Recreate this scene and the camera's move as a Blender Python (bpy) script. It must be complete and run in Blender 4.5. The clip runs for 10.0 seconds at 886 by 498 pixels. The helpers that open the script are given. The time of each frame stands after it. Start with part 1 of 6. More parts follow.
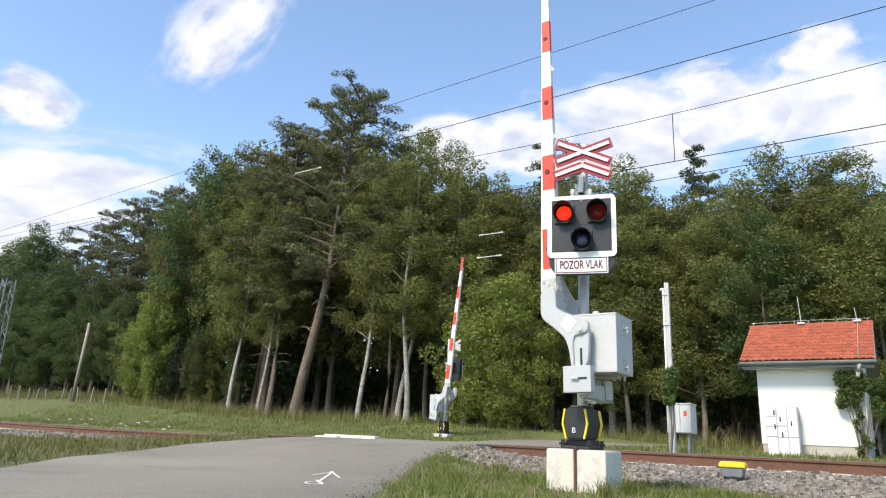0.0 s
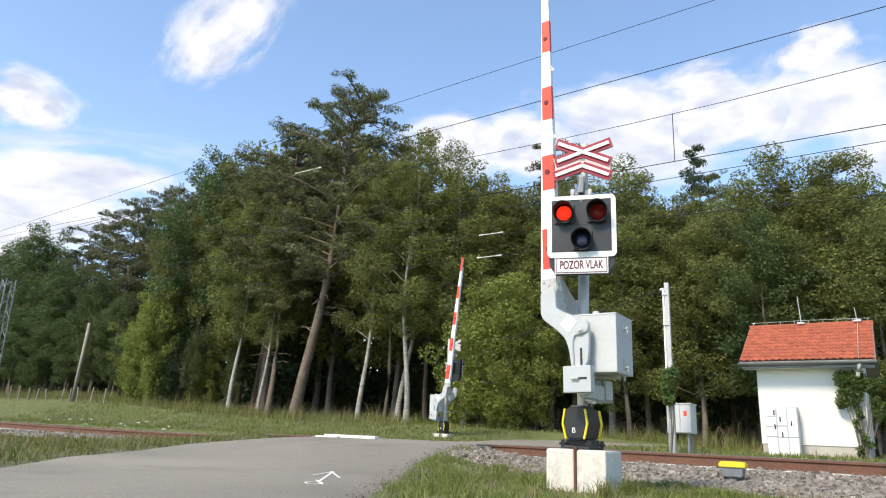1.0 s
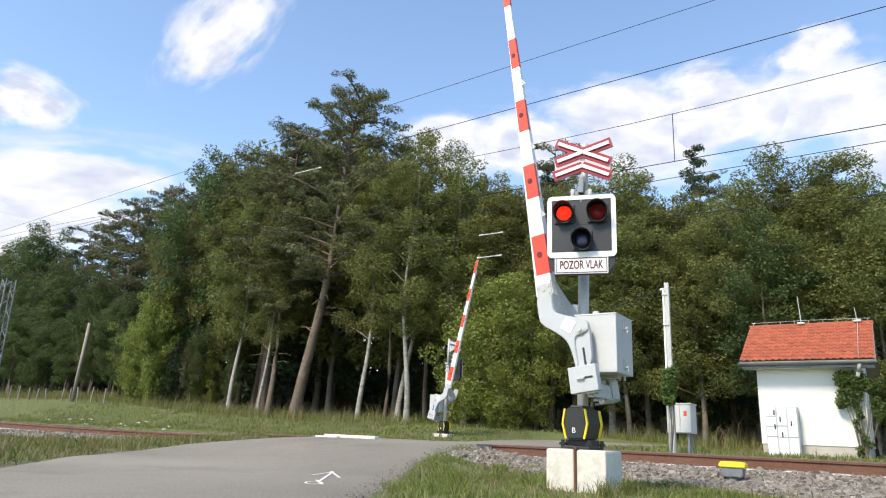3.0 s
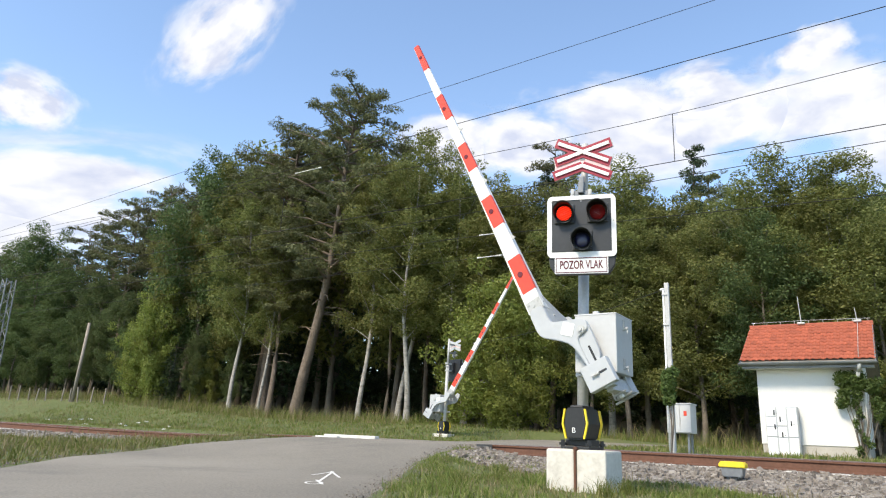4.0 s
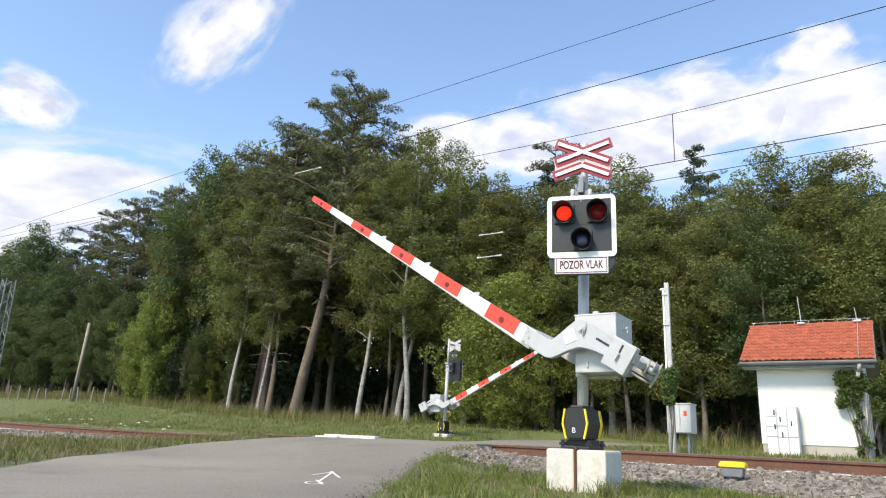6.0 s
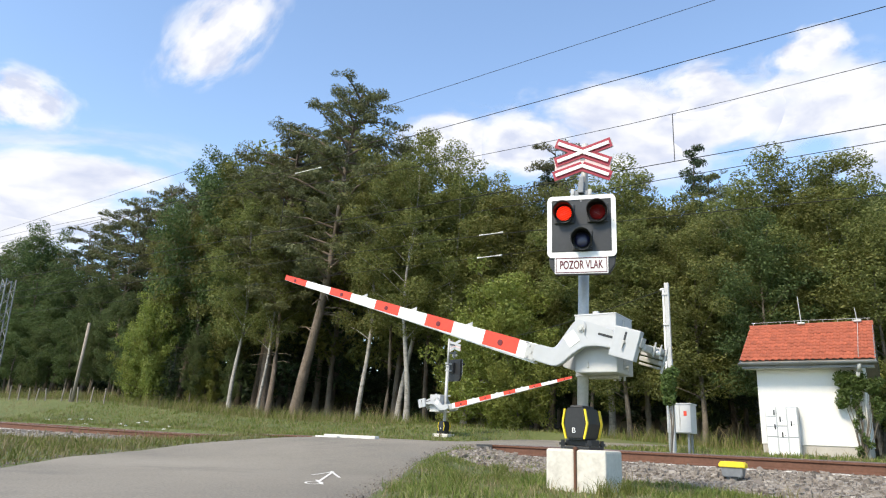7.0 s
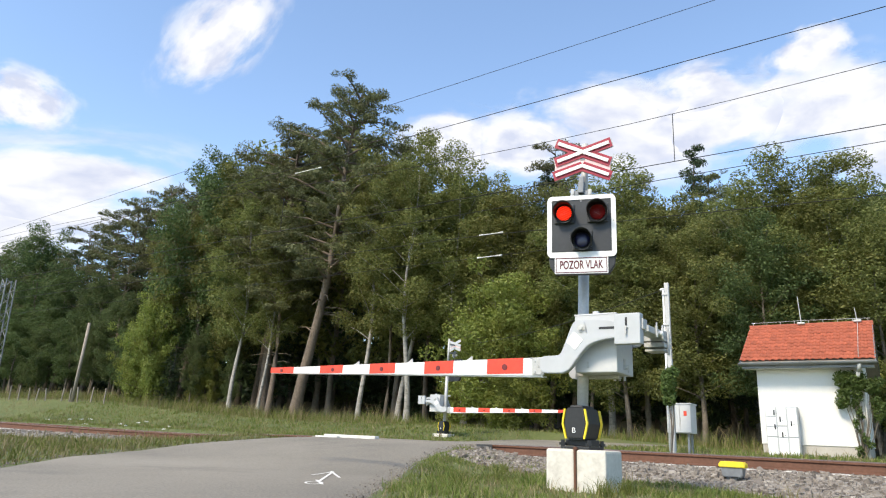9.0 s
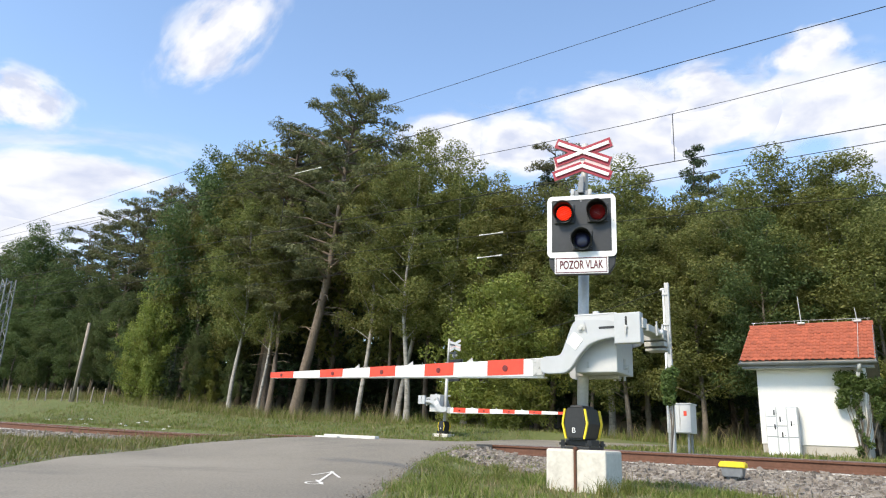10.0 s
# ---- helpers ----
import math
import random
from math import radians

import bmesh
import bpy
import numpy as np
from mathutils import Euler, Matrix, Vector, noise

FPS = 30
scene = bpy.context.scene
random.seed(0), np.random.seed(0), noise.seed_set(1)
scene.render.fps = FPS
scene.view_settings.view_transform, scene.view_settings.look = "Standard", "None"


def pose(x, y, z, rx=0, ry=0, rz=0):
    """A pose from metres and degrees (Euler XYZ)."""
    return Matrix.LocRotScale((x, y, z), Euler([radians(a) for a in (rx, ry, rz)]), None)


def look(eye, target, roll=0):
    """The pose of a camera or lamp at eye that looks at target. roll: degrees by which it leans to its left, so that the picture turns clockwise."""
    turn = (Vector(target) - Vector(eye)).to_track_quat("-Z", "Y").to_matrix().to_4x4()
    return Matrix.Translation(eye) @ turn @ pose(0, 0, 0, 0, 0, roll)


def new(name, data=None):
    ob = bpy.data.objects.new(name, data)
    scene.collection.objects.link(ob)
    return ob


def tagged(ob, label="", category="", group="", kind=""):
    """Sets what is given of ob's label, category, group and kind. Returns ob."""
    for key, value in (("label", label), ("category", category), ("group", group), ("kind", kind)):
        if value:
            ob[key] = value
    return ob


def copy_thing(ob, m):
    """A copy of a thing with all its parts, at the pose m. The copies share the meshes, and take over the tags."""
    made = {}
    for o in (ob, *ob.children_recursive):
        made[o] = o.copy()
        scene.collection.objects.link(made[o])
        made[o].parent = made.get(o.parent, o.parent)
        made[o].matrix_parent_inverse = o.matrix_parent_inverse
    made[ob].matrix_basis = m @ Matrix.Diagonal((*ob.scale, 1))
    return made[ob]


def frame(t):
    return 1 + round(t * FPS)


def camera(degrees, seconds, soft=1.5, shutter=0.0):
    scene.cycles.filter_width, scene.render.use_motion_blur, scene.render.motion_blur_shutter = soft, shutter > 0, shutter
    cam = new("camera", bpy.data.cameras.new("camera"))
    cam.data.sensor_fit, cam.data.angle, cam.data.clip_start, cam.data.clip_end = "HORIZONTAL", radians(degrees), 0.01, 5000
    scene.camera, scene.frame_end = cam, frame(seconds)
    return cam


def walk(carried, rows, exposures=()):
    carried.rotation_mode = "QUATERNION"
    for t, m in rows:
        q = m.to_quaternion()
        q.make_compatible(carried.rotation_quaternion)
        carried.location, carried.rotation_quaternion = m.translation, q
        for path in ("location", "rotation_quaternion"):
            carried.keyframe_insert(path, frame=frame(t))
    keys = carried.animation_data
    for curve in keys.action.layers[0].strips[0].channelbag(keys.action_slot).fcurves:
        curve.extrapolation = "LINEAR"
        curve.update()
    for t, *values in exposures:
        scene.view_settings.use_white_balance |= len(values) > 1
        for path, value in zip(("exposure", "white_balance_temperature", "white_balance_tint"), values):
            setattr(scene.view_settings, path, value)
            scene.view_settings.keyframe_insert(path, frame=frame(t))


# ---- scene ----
cam = camera(66.3, 10.0, soft=1.15)
EYE = (0.0, 0.0, 0.42)
HEAD, TILT, LEAN = 33.63, 15.504, 2.545
ahead = (-math.sin(radians(HEAD)) * math.cos(radians(TILT)), math.cos(radians(HEAD)) * math.cos(radians(TILT)), math.sin(radians(TILT)))
STAND = look(EYE, [e + a for e, a in zip(EYE, ahead)], LEAN)
walk(cam, [(0.0, STAND), (10.0, STAND)])
scene.view_settings.exposure = 1.05
scene.view_settings.use_white_balance = True
scene.view_settings.white_balance_temperature, scene.view_settings.white_balance_tint = 7050, 10

# ---- world, sun ----
SUN_FROM = Vector((-0.14, -0.74, 0.82)).normalized()
world = bpy.data.worlds.new("sky")
scene.world = world
world.use_nodes = True
wn = world.node_tree.nodes
wn.clear()
sky = wn.new("ShaderNodeTexSky")
sky.sky_type, sky.sun_disc = "NISHITA", False
sky.sun_elevation = math.asin(SUN_FROM.z)
sky.sun_rotation = math.atan2(SUN_FROM.x, SUN_FROM.y)
sky.air_density, sky.dust_density, sky.ozone_density = 1.05, 0.35, 3.4
wb = wn.new("ShaderNodeBackground")
wb.inputs["Strength"].default_value = 0.15
wo = wn.new("ShaderNodeOutputWorld")
world.node_tree.links.new(sky.outputs[0], wb.inputs[0])
world.node_tree.links.new(wb.outputs[0], wo.inputs[0])
sun = new("sun", bpy.data.lights.new("sun", "SUN"))
sun.data.energy, sun.data.angle, sun.data.color = 2.55, radians(14.0), (1.0, 0.92, 0.78)
sun.matrix_world = look(SUN_FROM * 50, (0, 0, 0))


# ---- materials ----
def nodes_of(name):
    m = bpy.data.materials.new(name)
    m.use_nodes = True
    nt = m.node_tree
    bsdf = nt.nodes["Principled BSDF"]
    return m, nt, bsdf


def rgb(c):
    return (c[0], c[1], c[2], 1.0)


def surface(name, c1, c2, rough=0.7, metal=0.0, coarse=1.2, fine=14.0, amount=0.5, bump=0.15, bump_scale=40.0,
            spread=0.0, c3=None, stain=2.5, stain_amount=0.0, coat=0.0, bump_dist=0.01):
    """Two-scale noise between two base colours, fine relief, stains of a third colour, and a spread of brightness per object."""
    m, nt, b = nodes_of(name)
    n, l = nt.nodes, nt.links
    tc = n.new("ShaderNodeTexCoord")
    a = n.new("ShaderNodeTexNoise")
    a.inputs["Scale"].default_value, a.inputs["Detail"].default_value = coarse, 5
    f = n.new("ShaderNodeTexNoise")
    f.inputs["Scale"].default_value, f.inputs["Detail"].default_value = fine, 6
    l.new(tc.outputs["Object"], a.inputs["Vector"])
    l.new(tc.outputs["Object"], f.inputs["Vector"])
    mixf = n.new("ShaderNodeMix")
    mixf.inputs["Factor"].default_value = amount
    l.new(a.outputs["Fac"], mixf.inputs["A"])
    l.new(f.outputs["Fac"], mixf.inputs["B"])
    ramp = n.new("ShaderNodeMapRange")
    ramp.inputs["From Min"].default_value, ramp.inputs["From Max"].default_value = 0.33, 0.67
    l.new(mixf.outputs["Result"], ramp.inputs["Value"])
    mix = n.new("ShaderNodeMix")
    mix.data_type = "RGBA"
    mix.inputs["A"].default_value, mix.inputs["B"].default_value = rgb(c1), rgb(c2)
    l.new(ramp.outputs["Result"], mix.inputs["Factor"])
    out = mix.outputs["Result"]
    if c3:
        s = n.new("ShaderNodeTexNoise")
        s.inputs["Scale"].default_value, s.inputs["Detail"].default_value, s.inputs["Roughness"].default_value = stain, 8, 0.65
        l.new(tc.outputs["Object"], s.inputs["Vector"])
        sr = n.new("ShaderNodeMapRange")
        sr.inputs["From Min"].default_value, sr.inputs["From Max"].default_value = 0.5, 0.72
        sr.inputs["To Max"].default_value = stain_amount
        l.new(s.outputs["Fac"], sr.inputs["Value"])
        m3 = n.new("ShaderNodeMix")
        m3.data_type = "RGBA"
        m3.inputs["B"].default_value = rgb(c3)
        l.new(out, m3.inputs["A"])
        l.new(sr.outputs["Result"], m3.inputs["Factor"])
        out = m3.outputs["Result"]
    if spread:
        info = n.new("ShaderNodeObjectInfo")
        hsv = n.new("ShaderNodeHueSaturation")
        mr = n.new("ShaderNodeMapRange")
        mr.inputs["To Min"].default_value, mr.inputs["To Max"].default_value = 1 - spread, 1 + spread
        l.new(info.outputs["Random"], mr.inputs["Value"])
        l.new(mr.outputs["Result"], hsv.inputs["Value"])
        l.new(out, hsv.inputs["Color"])
        out = hsv.outputs["Color"]
    l.new(out, b.inputs["Base Color"])
    b.inputs["Roughness"].default_value, b.inputs["Metallic"].default_value = rough, metal
    b.inputs["Coat Weight"].default_value = coat
    if bump:
        bn = n.new("ShaderNodeTexNoise")
        bn.inputs["Scale"].default_value, bn.inputs["Detail"].default_value = bump_scale, 6
        l.new(tc.outputs["Object"], bn.inputs["Vector"])
        bu = n.new("ShaderNodeBump")
        bu.inputs["Strength"].default_value, bu.inputs["Distance"].default_value = bump, bump_dist
        l.new(bn.outputs["Fac"], bu.inputs["Height"])
        l.new(bu.outputs["Normal"], b.inputs["Normal"])
    return m


def leaf_material(name, c1, c2, c3, through_light=0.42, spread=0.16):
    """Leaves: base colour varied leaf by leaf and tree by tree, with light passing through."""
    m, nt, b = nodes_of(name)
    n, l = nt.nodes, nt.links
    geo = n.new("ShaderNodeNewGeometry")
    ramp = n.new("ShaderNodeValToRGB")
    e = ramp.color_ramp.elements
    e[0].color, e[1].color = rgb(c1), rgb(c3)
    e.new(0.55).color = rgb(c2)
    l.new(geo.outputs["Random Per Island"], ramp.inputs["Fac"])
    tc = n.new("ShaderNodeTexCoord")
    no = n.new("ShaderNodeTexNoise")
    no.inputs["Scale"].default_value, no.inputs["Detail"].default_value = 0.7, 3
    l.new(tc.outputs["Object"], no.inputs["Vector"])
    info = n.new("ShaderNodeObjectInfo")
    add = n.new("ShaderNodeMath")
    l.new(no.outputs["Fac"], add.inputs[0])
    l.new(info.outputs["Random"], add.inputs[1])
    mr = n.new("ShaderNodeMapRange")
    mr.inputs["From Max"].default_value = 1.6
    mr.inputs["To Min"].default_value, mr.inputs["To Max"].default_value = 1 - spread * 1.6, 1 + spread * 1.6
    l.new(add.outputs[0], mr.inputs["Value"])
    hsv = n.new("ShaderNodeHueSaturation")
    hm = n.new("ShaderNodeMapRange")
    hm.inputs["To Min"].default_value, hm.inputs["To Max"].default_value = 0.482, 0.516
    l.new(info.outputs["Random"], hm.inputs["Value"])
    l.new(hm.outputs["Result"], hsv.inputs["Hue"])
    l.new(mr.outputs["Result"], hsv.inputs["Value"])
    l.new(ramp.outputs["Color"], hsv.inputs["Color"])
    l.new(hsv.outputs["Color"], b.inputs["Base Color"])
    b.inputs["Roughness"].default_value = 0.55
    b.inputs["Specular IOR Level"].default_value = 0.25
    tr = n.new("ShaderNodeBsdfTranslucent")
    l.new(hsv.outputs["Color"], tr.inputs["Color"])
    mix = n.new("ShaderNodeMixShader")
    mix.inputs["Fac"].default_value = through_light
    l.new(b.outputs[0], mix.inputs[1])
    l.new(tr.outputs[0], mix.inputs[2])
    l.new(mix.outputs[0], n["Material Output"].inputs["Surface"])
    return m


M = {}
M["grass_ground"] = surface("grass_ground", (0.072, 0.098, 0.026), (0.125, 0.145, 0.046), 0.95, coarse=0.5, fine=9, bump=0.6, bump_scale=30,
                            c3=(0.19, 0.15, 0.08), stain=0.9, stain_amount=0.4, bump_dist=0.03)
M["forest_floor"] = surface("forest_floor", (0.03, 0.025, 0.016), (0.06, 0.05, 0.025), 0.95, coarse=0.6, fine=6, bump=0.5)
M["asphalt"] = surface("asphalt", (0.125, 0.113, 0.093), (0.315, 0.282, 0.228), 0.92, coarse=0.35, fine=48, amount=0.5, bump=0.8, bump_scale=120,
                       c3=(0.095, 0.087, 0.077), stain=0.7, stain_amount=0.6, bump_dist=0.008)
M["road_paint"] = surface("road_paint", (0.62, 0.6, 0.56), (0.8, 0.79, 0.75), 0.8, coarse=6, fine=60, c3=(0.3, 0.29, 0.27), stain=14, stain_amount=0.7)
M["concrete"] = surface("concrete", (0.50, 0.475, 0.42), (0.64, 0.61, 0.55), 0.9, coarse=3, fine=30, bump=0.25, bump_scale=60,
                        c3=(0.25, 0.22, 0.18), stain=4, stain_amount=0.55)
M["white_concrete"] = surface("white_concrete", (0.55, 0.54, 0.5), (0.7, 0.69, 0.65), 0.9, coarse=3, fine=30, c3=(0.3, 0.28, 0.24), stain=5, stain_amount=0.5)
M["galvanised"] = surface("galvanised", (0.36, 0.36, 0.35), (0.50, 0.50, 0.485), 0.5, metal=0.12, coarse=6, fine=40, bump=0.05, bump_scale=80)
M["grey_paint"] = surface("grey_paint", (0.40, 0.415, 0.43), (0.46, 0.475, 0.49), 0.42, coarse=2, fine=20, bump=0.03, bump_scale=50,
                          c3=(0.32, 0.32, 0.31), stain=5, stain_amount=0.3)
M["light_paint"] = surface("light_paint", (0.45, 0.455, 0.46), (0.51, 0.515, 0.515), 0.42, coarse=2, fine=20, bump=0.03, bump_scale=50,
                           c3=(0.42, 0.41, 0.39), stain=4, stain_amount=0.3)
M["white_paint"] = surface("white_paint", (0.70, 0.70, 0.70), (0.76, 0.76, 0.75), 0.45, coarse=3, fine=20, bump=0.02, c3=(0.6, 0.59, 0.56), stain=7, stain_amount=0.3)
M["red_paint"] = surface("red_paint", (0.60, 0.045, 0.022), (0.70, 0.065, 0.03), 0.45, coarse=3, fine=20, bump=0.02)
M["sign_red"] = surface("sign_red", (0.28, 0.012, 0.03), (0.34, 0.018, 0.04), 0.5, coarse=4, fine=20, bump=0)
M["sign_pink"] = surface("sign_pink", (0.72, 0.45, 0.45), (0.78, 0.52, 0.52), 0.5, coarse=4, fine=20, bump=0)
M["dark_red"] = surface("dark_red", (0.11, 0.006, 0.006), (0.16, 0.010, 0.010), 0.3, coarse=20, fine=60, bump=0)
M["black_plastic"] = surface("black_plastic", (0.012, 0.013, 0.014), (0.02, 0.021, 0.023), 0.5, coarse=3, fine=30, bump=0.05)
M["dark_panel"] = surface("dark_panel", (0.017, 0.019, 0.022), (0.026, 0.029, 0.033), 0.5, coarse=3, fine=30, bump=0.05)
M["yellow"] = surface("yellow", (0.75, 0.55, 0.02), (0.85, 0.65, 0.04), 0.5, coarse=5, fine=30, bump=0.05, c3=(0.45, 0.35, 0.1), stain=8, stain_amount=0.4)
M["letter_maroon"] = surface("letter_maroon", (0.085, 0.006, 0.012), (0.11, 0.008, 0.016), 0.5, bump=0)
M["rust_rail"] = surface("rust_rail", (0.10, 0.045, 0.028), (0.17, 0.08, 0.05), 0.8, coarse=2, fine=20, bump=0.3, metal=0.2)
M["rail_top"] = surface("rail_top", (0.30, 0.26, 0.23), (0.42, 0.38, 0.35), 0.35, metal=0.8, coarse=4, fine=30, bump=0.03)
M["ballast"] = surface("ballast", (0.16, 0.145, 0.13), (0.36, 0.335, 0.30), 0.92, coarse=7, fine=26, amount=0.35, bump=1.0, bump_scale=22, bump_dist=0.05)
M["stone"] = surface("stone", (0.20, 0.185, 0.165), (0.40, 0.375, 0.34), 0.9, coarse=6, fine=30, bump=0.4, c3=(0.18, 0.12, 0.08), stain=2, stain_amount=0.5)
M["plaster"] = surface("plaster", (0.66, 0.65, 0.62), (0.72, 0.71, 0.68), 0.9, coarse=1.0, fine=30, bump=0.15, bump_scale=90, c3=(0.62, 0.6, 0.55), stain=1.5, stain_amount=0.4)
M["plinth"] = surface("plinth", (0.36, 0.33, 0.29), (0.46, 0.43, 0.38), 0.9, coarse=3, fine=40, bump=0.3)
M["roof_tile"] = surface("roof_tile", (0.27, 0.062, 0.031), (0.37, 0.094, 0.046), 0.8, coarse=4, fine=30, bump=0.15, spread=0.16, c3=(0.18, 0.06, 0.04), stain=3, stain_amount=0.5)
M["gutter"] = surface("gutter", (0.16, 0.17, 0.18), (0.23, 0.24, 0.25), 0.5, metal=0.4, coarse=3, fine=20, bump=0.03)
M["wood_grey"] = surface("wood_grey", (0.22, 0.19, 0.16), (0.34, 0.30, 0.26), 0.9, coarse=3, fine=30, bump=0.3)
M["wire"] = surface("wire", (0.009, 0.010, 0.011), (0.016, 0.017, 0.018), 0.85, bump=0)
M["bark_pine"] = surface("bark_pine", (0.095, 0.075, 0.057), (0.20, 0.155, 0.12), 0.95, coarse=1.5, fine=9, bump=0.8, bump_scale=14, bump_dist=0.05)
M["bark_birch"] = surface("bark_birch", (0.20, 0.185, 0.165), (0.40, 0.38, 0.345), 0.85, coarse=2, fine=9, bump=0.3, c3=(0.05, 0.045, 0.04), stain=3.5, stain_amount=0.9)
M["bark_dark"] = surface("bark_dark", (0.10, 0.08, 0.06), (0.19, 0.16, 0.125), 0.95, coarse=1.5, fine=9, bump=0.8, bump_scale=16, bump_dist=0.04)
M["leaf_broad"] = leaf_material("leaf_broad", (0.098, 0.117, 0.031), (0.156, 0.176, 0.051), (0.224, 0.232, 0.083), 0.46)
M["leaf_bright"] = leaf_material("leaf_bright", (0.125, 0.150, 0.028), (0.178, 0.202, 0.044), (0.238, 0.250, 0.074), 0.44)
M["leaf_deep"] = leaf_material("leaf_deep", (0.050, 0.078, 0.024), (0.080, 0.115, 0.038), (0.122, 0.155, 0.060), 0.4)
M["leaf_pine"] = leaf_material("leaf_pine", (0.064, 0.074, 0.030), (0.106, 0.114, 0.048), (0.155, 0.156, 0.072), 0.28)
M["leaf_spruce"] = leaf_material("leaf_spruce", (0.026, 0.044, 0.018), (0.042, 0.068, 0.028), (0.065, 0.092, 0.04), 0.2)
M["leaf_vine"] = leaf_material("leaf_vine", (0.05, 0.09, 0.02), (0.09, 0.14, 0.035), (0.13, 0.19, 0.06))
M["grass_blade"] = leaf_material("grass_blade", (0.085, 0.118, 0.022), (0.14, 0.172, 0.038), (0.24, 0.23, 0.085), 0.35)
M["grass_dry"] = leaf_material("grass_dry", (0.16, 0.15, 0.06), (0.26, 0.22, 0.11), (0.36, 0.30, 0.17), 0.35)
M["flower"] = surface("flower", (0.8, 0.8, 0.76), (0.85, 0.85, 0.82), 0.8, bump=0)


def glass_material(name, colour, rough=0.12):
    m, nt, b = nodes_of(name)
    b.inputs["Base Color"].default_value = rgb(colour)
    b.inputs["Transmission Weight"].default_value = 1.0
    b.inputs["Roughness"].default_value, b.inputs["IOR"].default_value = rough, 1.18
    return m


M["red_glass"] = glass_material("red_glass", (0.95, 0.10, 0.08), 0.02)
M["blue_glass"] = surface("blue_glass", (0.012, 0.015, 0.06), (0.018, 0.022, 0.08), 0.3, coarse=8, fine=30, bump=0.03, coat=0.15)


def led_material():
    """Rows of light-emitting points in slanting bands."""
    m, nt, b = nodes_of("red_led")
    n, l = nt.nodes, nt.links
    tc = n.new("ShaderNodeTexCoord")
    mp = n.new("ShaderNodeMapping")
    mp.inputs["Rotation"].default_value = (0, radians(24), 0)
    w = n.new("ShaderNodeTexWave")
    w.bands_direction = "Z"
    w.inputs["Scale"].default_value, w.inputs["Distortion"].default_value, w.inputs["Detail Scale"].default_value = 15.0, 1.6, 7.0
    l.new(tc.outputs["Object"], mp.inputs["Vector"])
    l.new(mp.outputs["Vector"], w.inputs["Vector"])
    mix = n.new("ShaderNodeMix")
    mix.data_type = "RGBA"
    mix.inputs["A"].default_value, mix.inputs["B"].default_value = (0.9, 0.008, 0.004, 1), (1.0, 0.14, 0.06, 1)
    l.new(w.outputs["Fac"], mix.inputs["Factor"])
    st = n.new("ShaderNodeMapRange")
    st.inputs["To Min"].default_value, st.inputs["To Max"].default_value = 0.10, 1.25
    l.new(w.outputs["Fac"], st.inputs["Value"])
    l.new(mix.outputs["Result"], b.inputs["Emission Color"])
    l.new(st.outputs["Result"], b.inputs["Emission Strength"])
    b.inputs["Base Color"].default_value = (0.1, 0.01, 0.01, 1)
    return m


M["red_led"] = led_material()


# ---- building helpers ----
def part(name, bm, material, parent=None, label="", smooth=False):
    """Links a bmesh as one mesh object under a thing or a part."""
    me = bpy.data.meshes.new(name)
    bmesh.ops.recalc_face_normals(bm, faces=bm.faces)
    bm.to_mesh(me)
    bm.free()
    for mm in material if isinstance(material, (list, tuple)) else [material]:
        me.materials.append(mm)
    if smooth:
        me.shade_smooth()
    ob = new(name, me)
    if parent:
        ob.parent = parent
    if label:
        ob["label"] = label
    return ob


def mesh_of(name, verts, faces, material, smooth=False):
    me = bpy.data.meshes.new(name)
    me.from_pydata(np.asarray(verts, dtype=float).tolist() if not isinstance(verts, list) else verts, [], np.asarray(faces).tolist() if not isinstance(faces, list) else faces)
    me.materials.append(material)
    if smooth:
        me.shade_smooth()
    return me


def thing(name, m=None):
    ob = new(name)
    ob.empty_display_size = 0.1
    if m is not None:
        ob.matrix_basis = m
    return ob


def box(bm, size, at=(0, 0, 0), bevel=0.0, turn=None, mat=0):
    r = bmesh.ops.create_cube(bm, size=1.0)
    vs = r["verts"]
    bmesh.ops.scale(bm, vec=size, verts=vs)
    faces = list({f for v in vs for f in v.link_faces})
    if bevel:
        edges = list({e for v in vs for e in v.link_edges})
        rb = bmesh.ops.bevel(bm, geom=edges, offset=bevel, segments=2, profile=0.6, affect="EDGES")
        faces = list({f for f in rb["faces"]} | {f for f in faces if f.is_valid})
        vs = list({v for f in faces for v in f.verts} | {v for v in rb["verts"]})
        vs = [v for v in vs if v.is_valid]
        faces = list({f for v in vs for f in v.link_faces})
    m = Matrix.Translation(at) @ (turn if turn is not None else Matrix.Identity(4))
    bmesh.ops.transform(bm, matrix=m, verts=vs)
    for f in faces:
        f.material_index = mat
    return vs


def cyl(bm, r1, r2, a, b, seg=16, caps=True, mat=0):
    a, b = Vector(a), Vector(b)
    d = b - a
    r = bmesh.ops.create_cone(bm, cap_ends=caps, segments=seg, radius1=r1, radius2=r2, depth=d.length)
    m = Matrix.Translation((a + b) / 2) @ d.to_track_quat("Z", "Y").to_matrix().to_4x4()
    bmesh.ops.transform(bm, matrix=m, verts=r["verts"])
    for v in r["verts"]:
        for f in v.link_faces:
            f.material_index = mat
    return r["verts"]


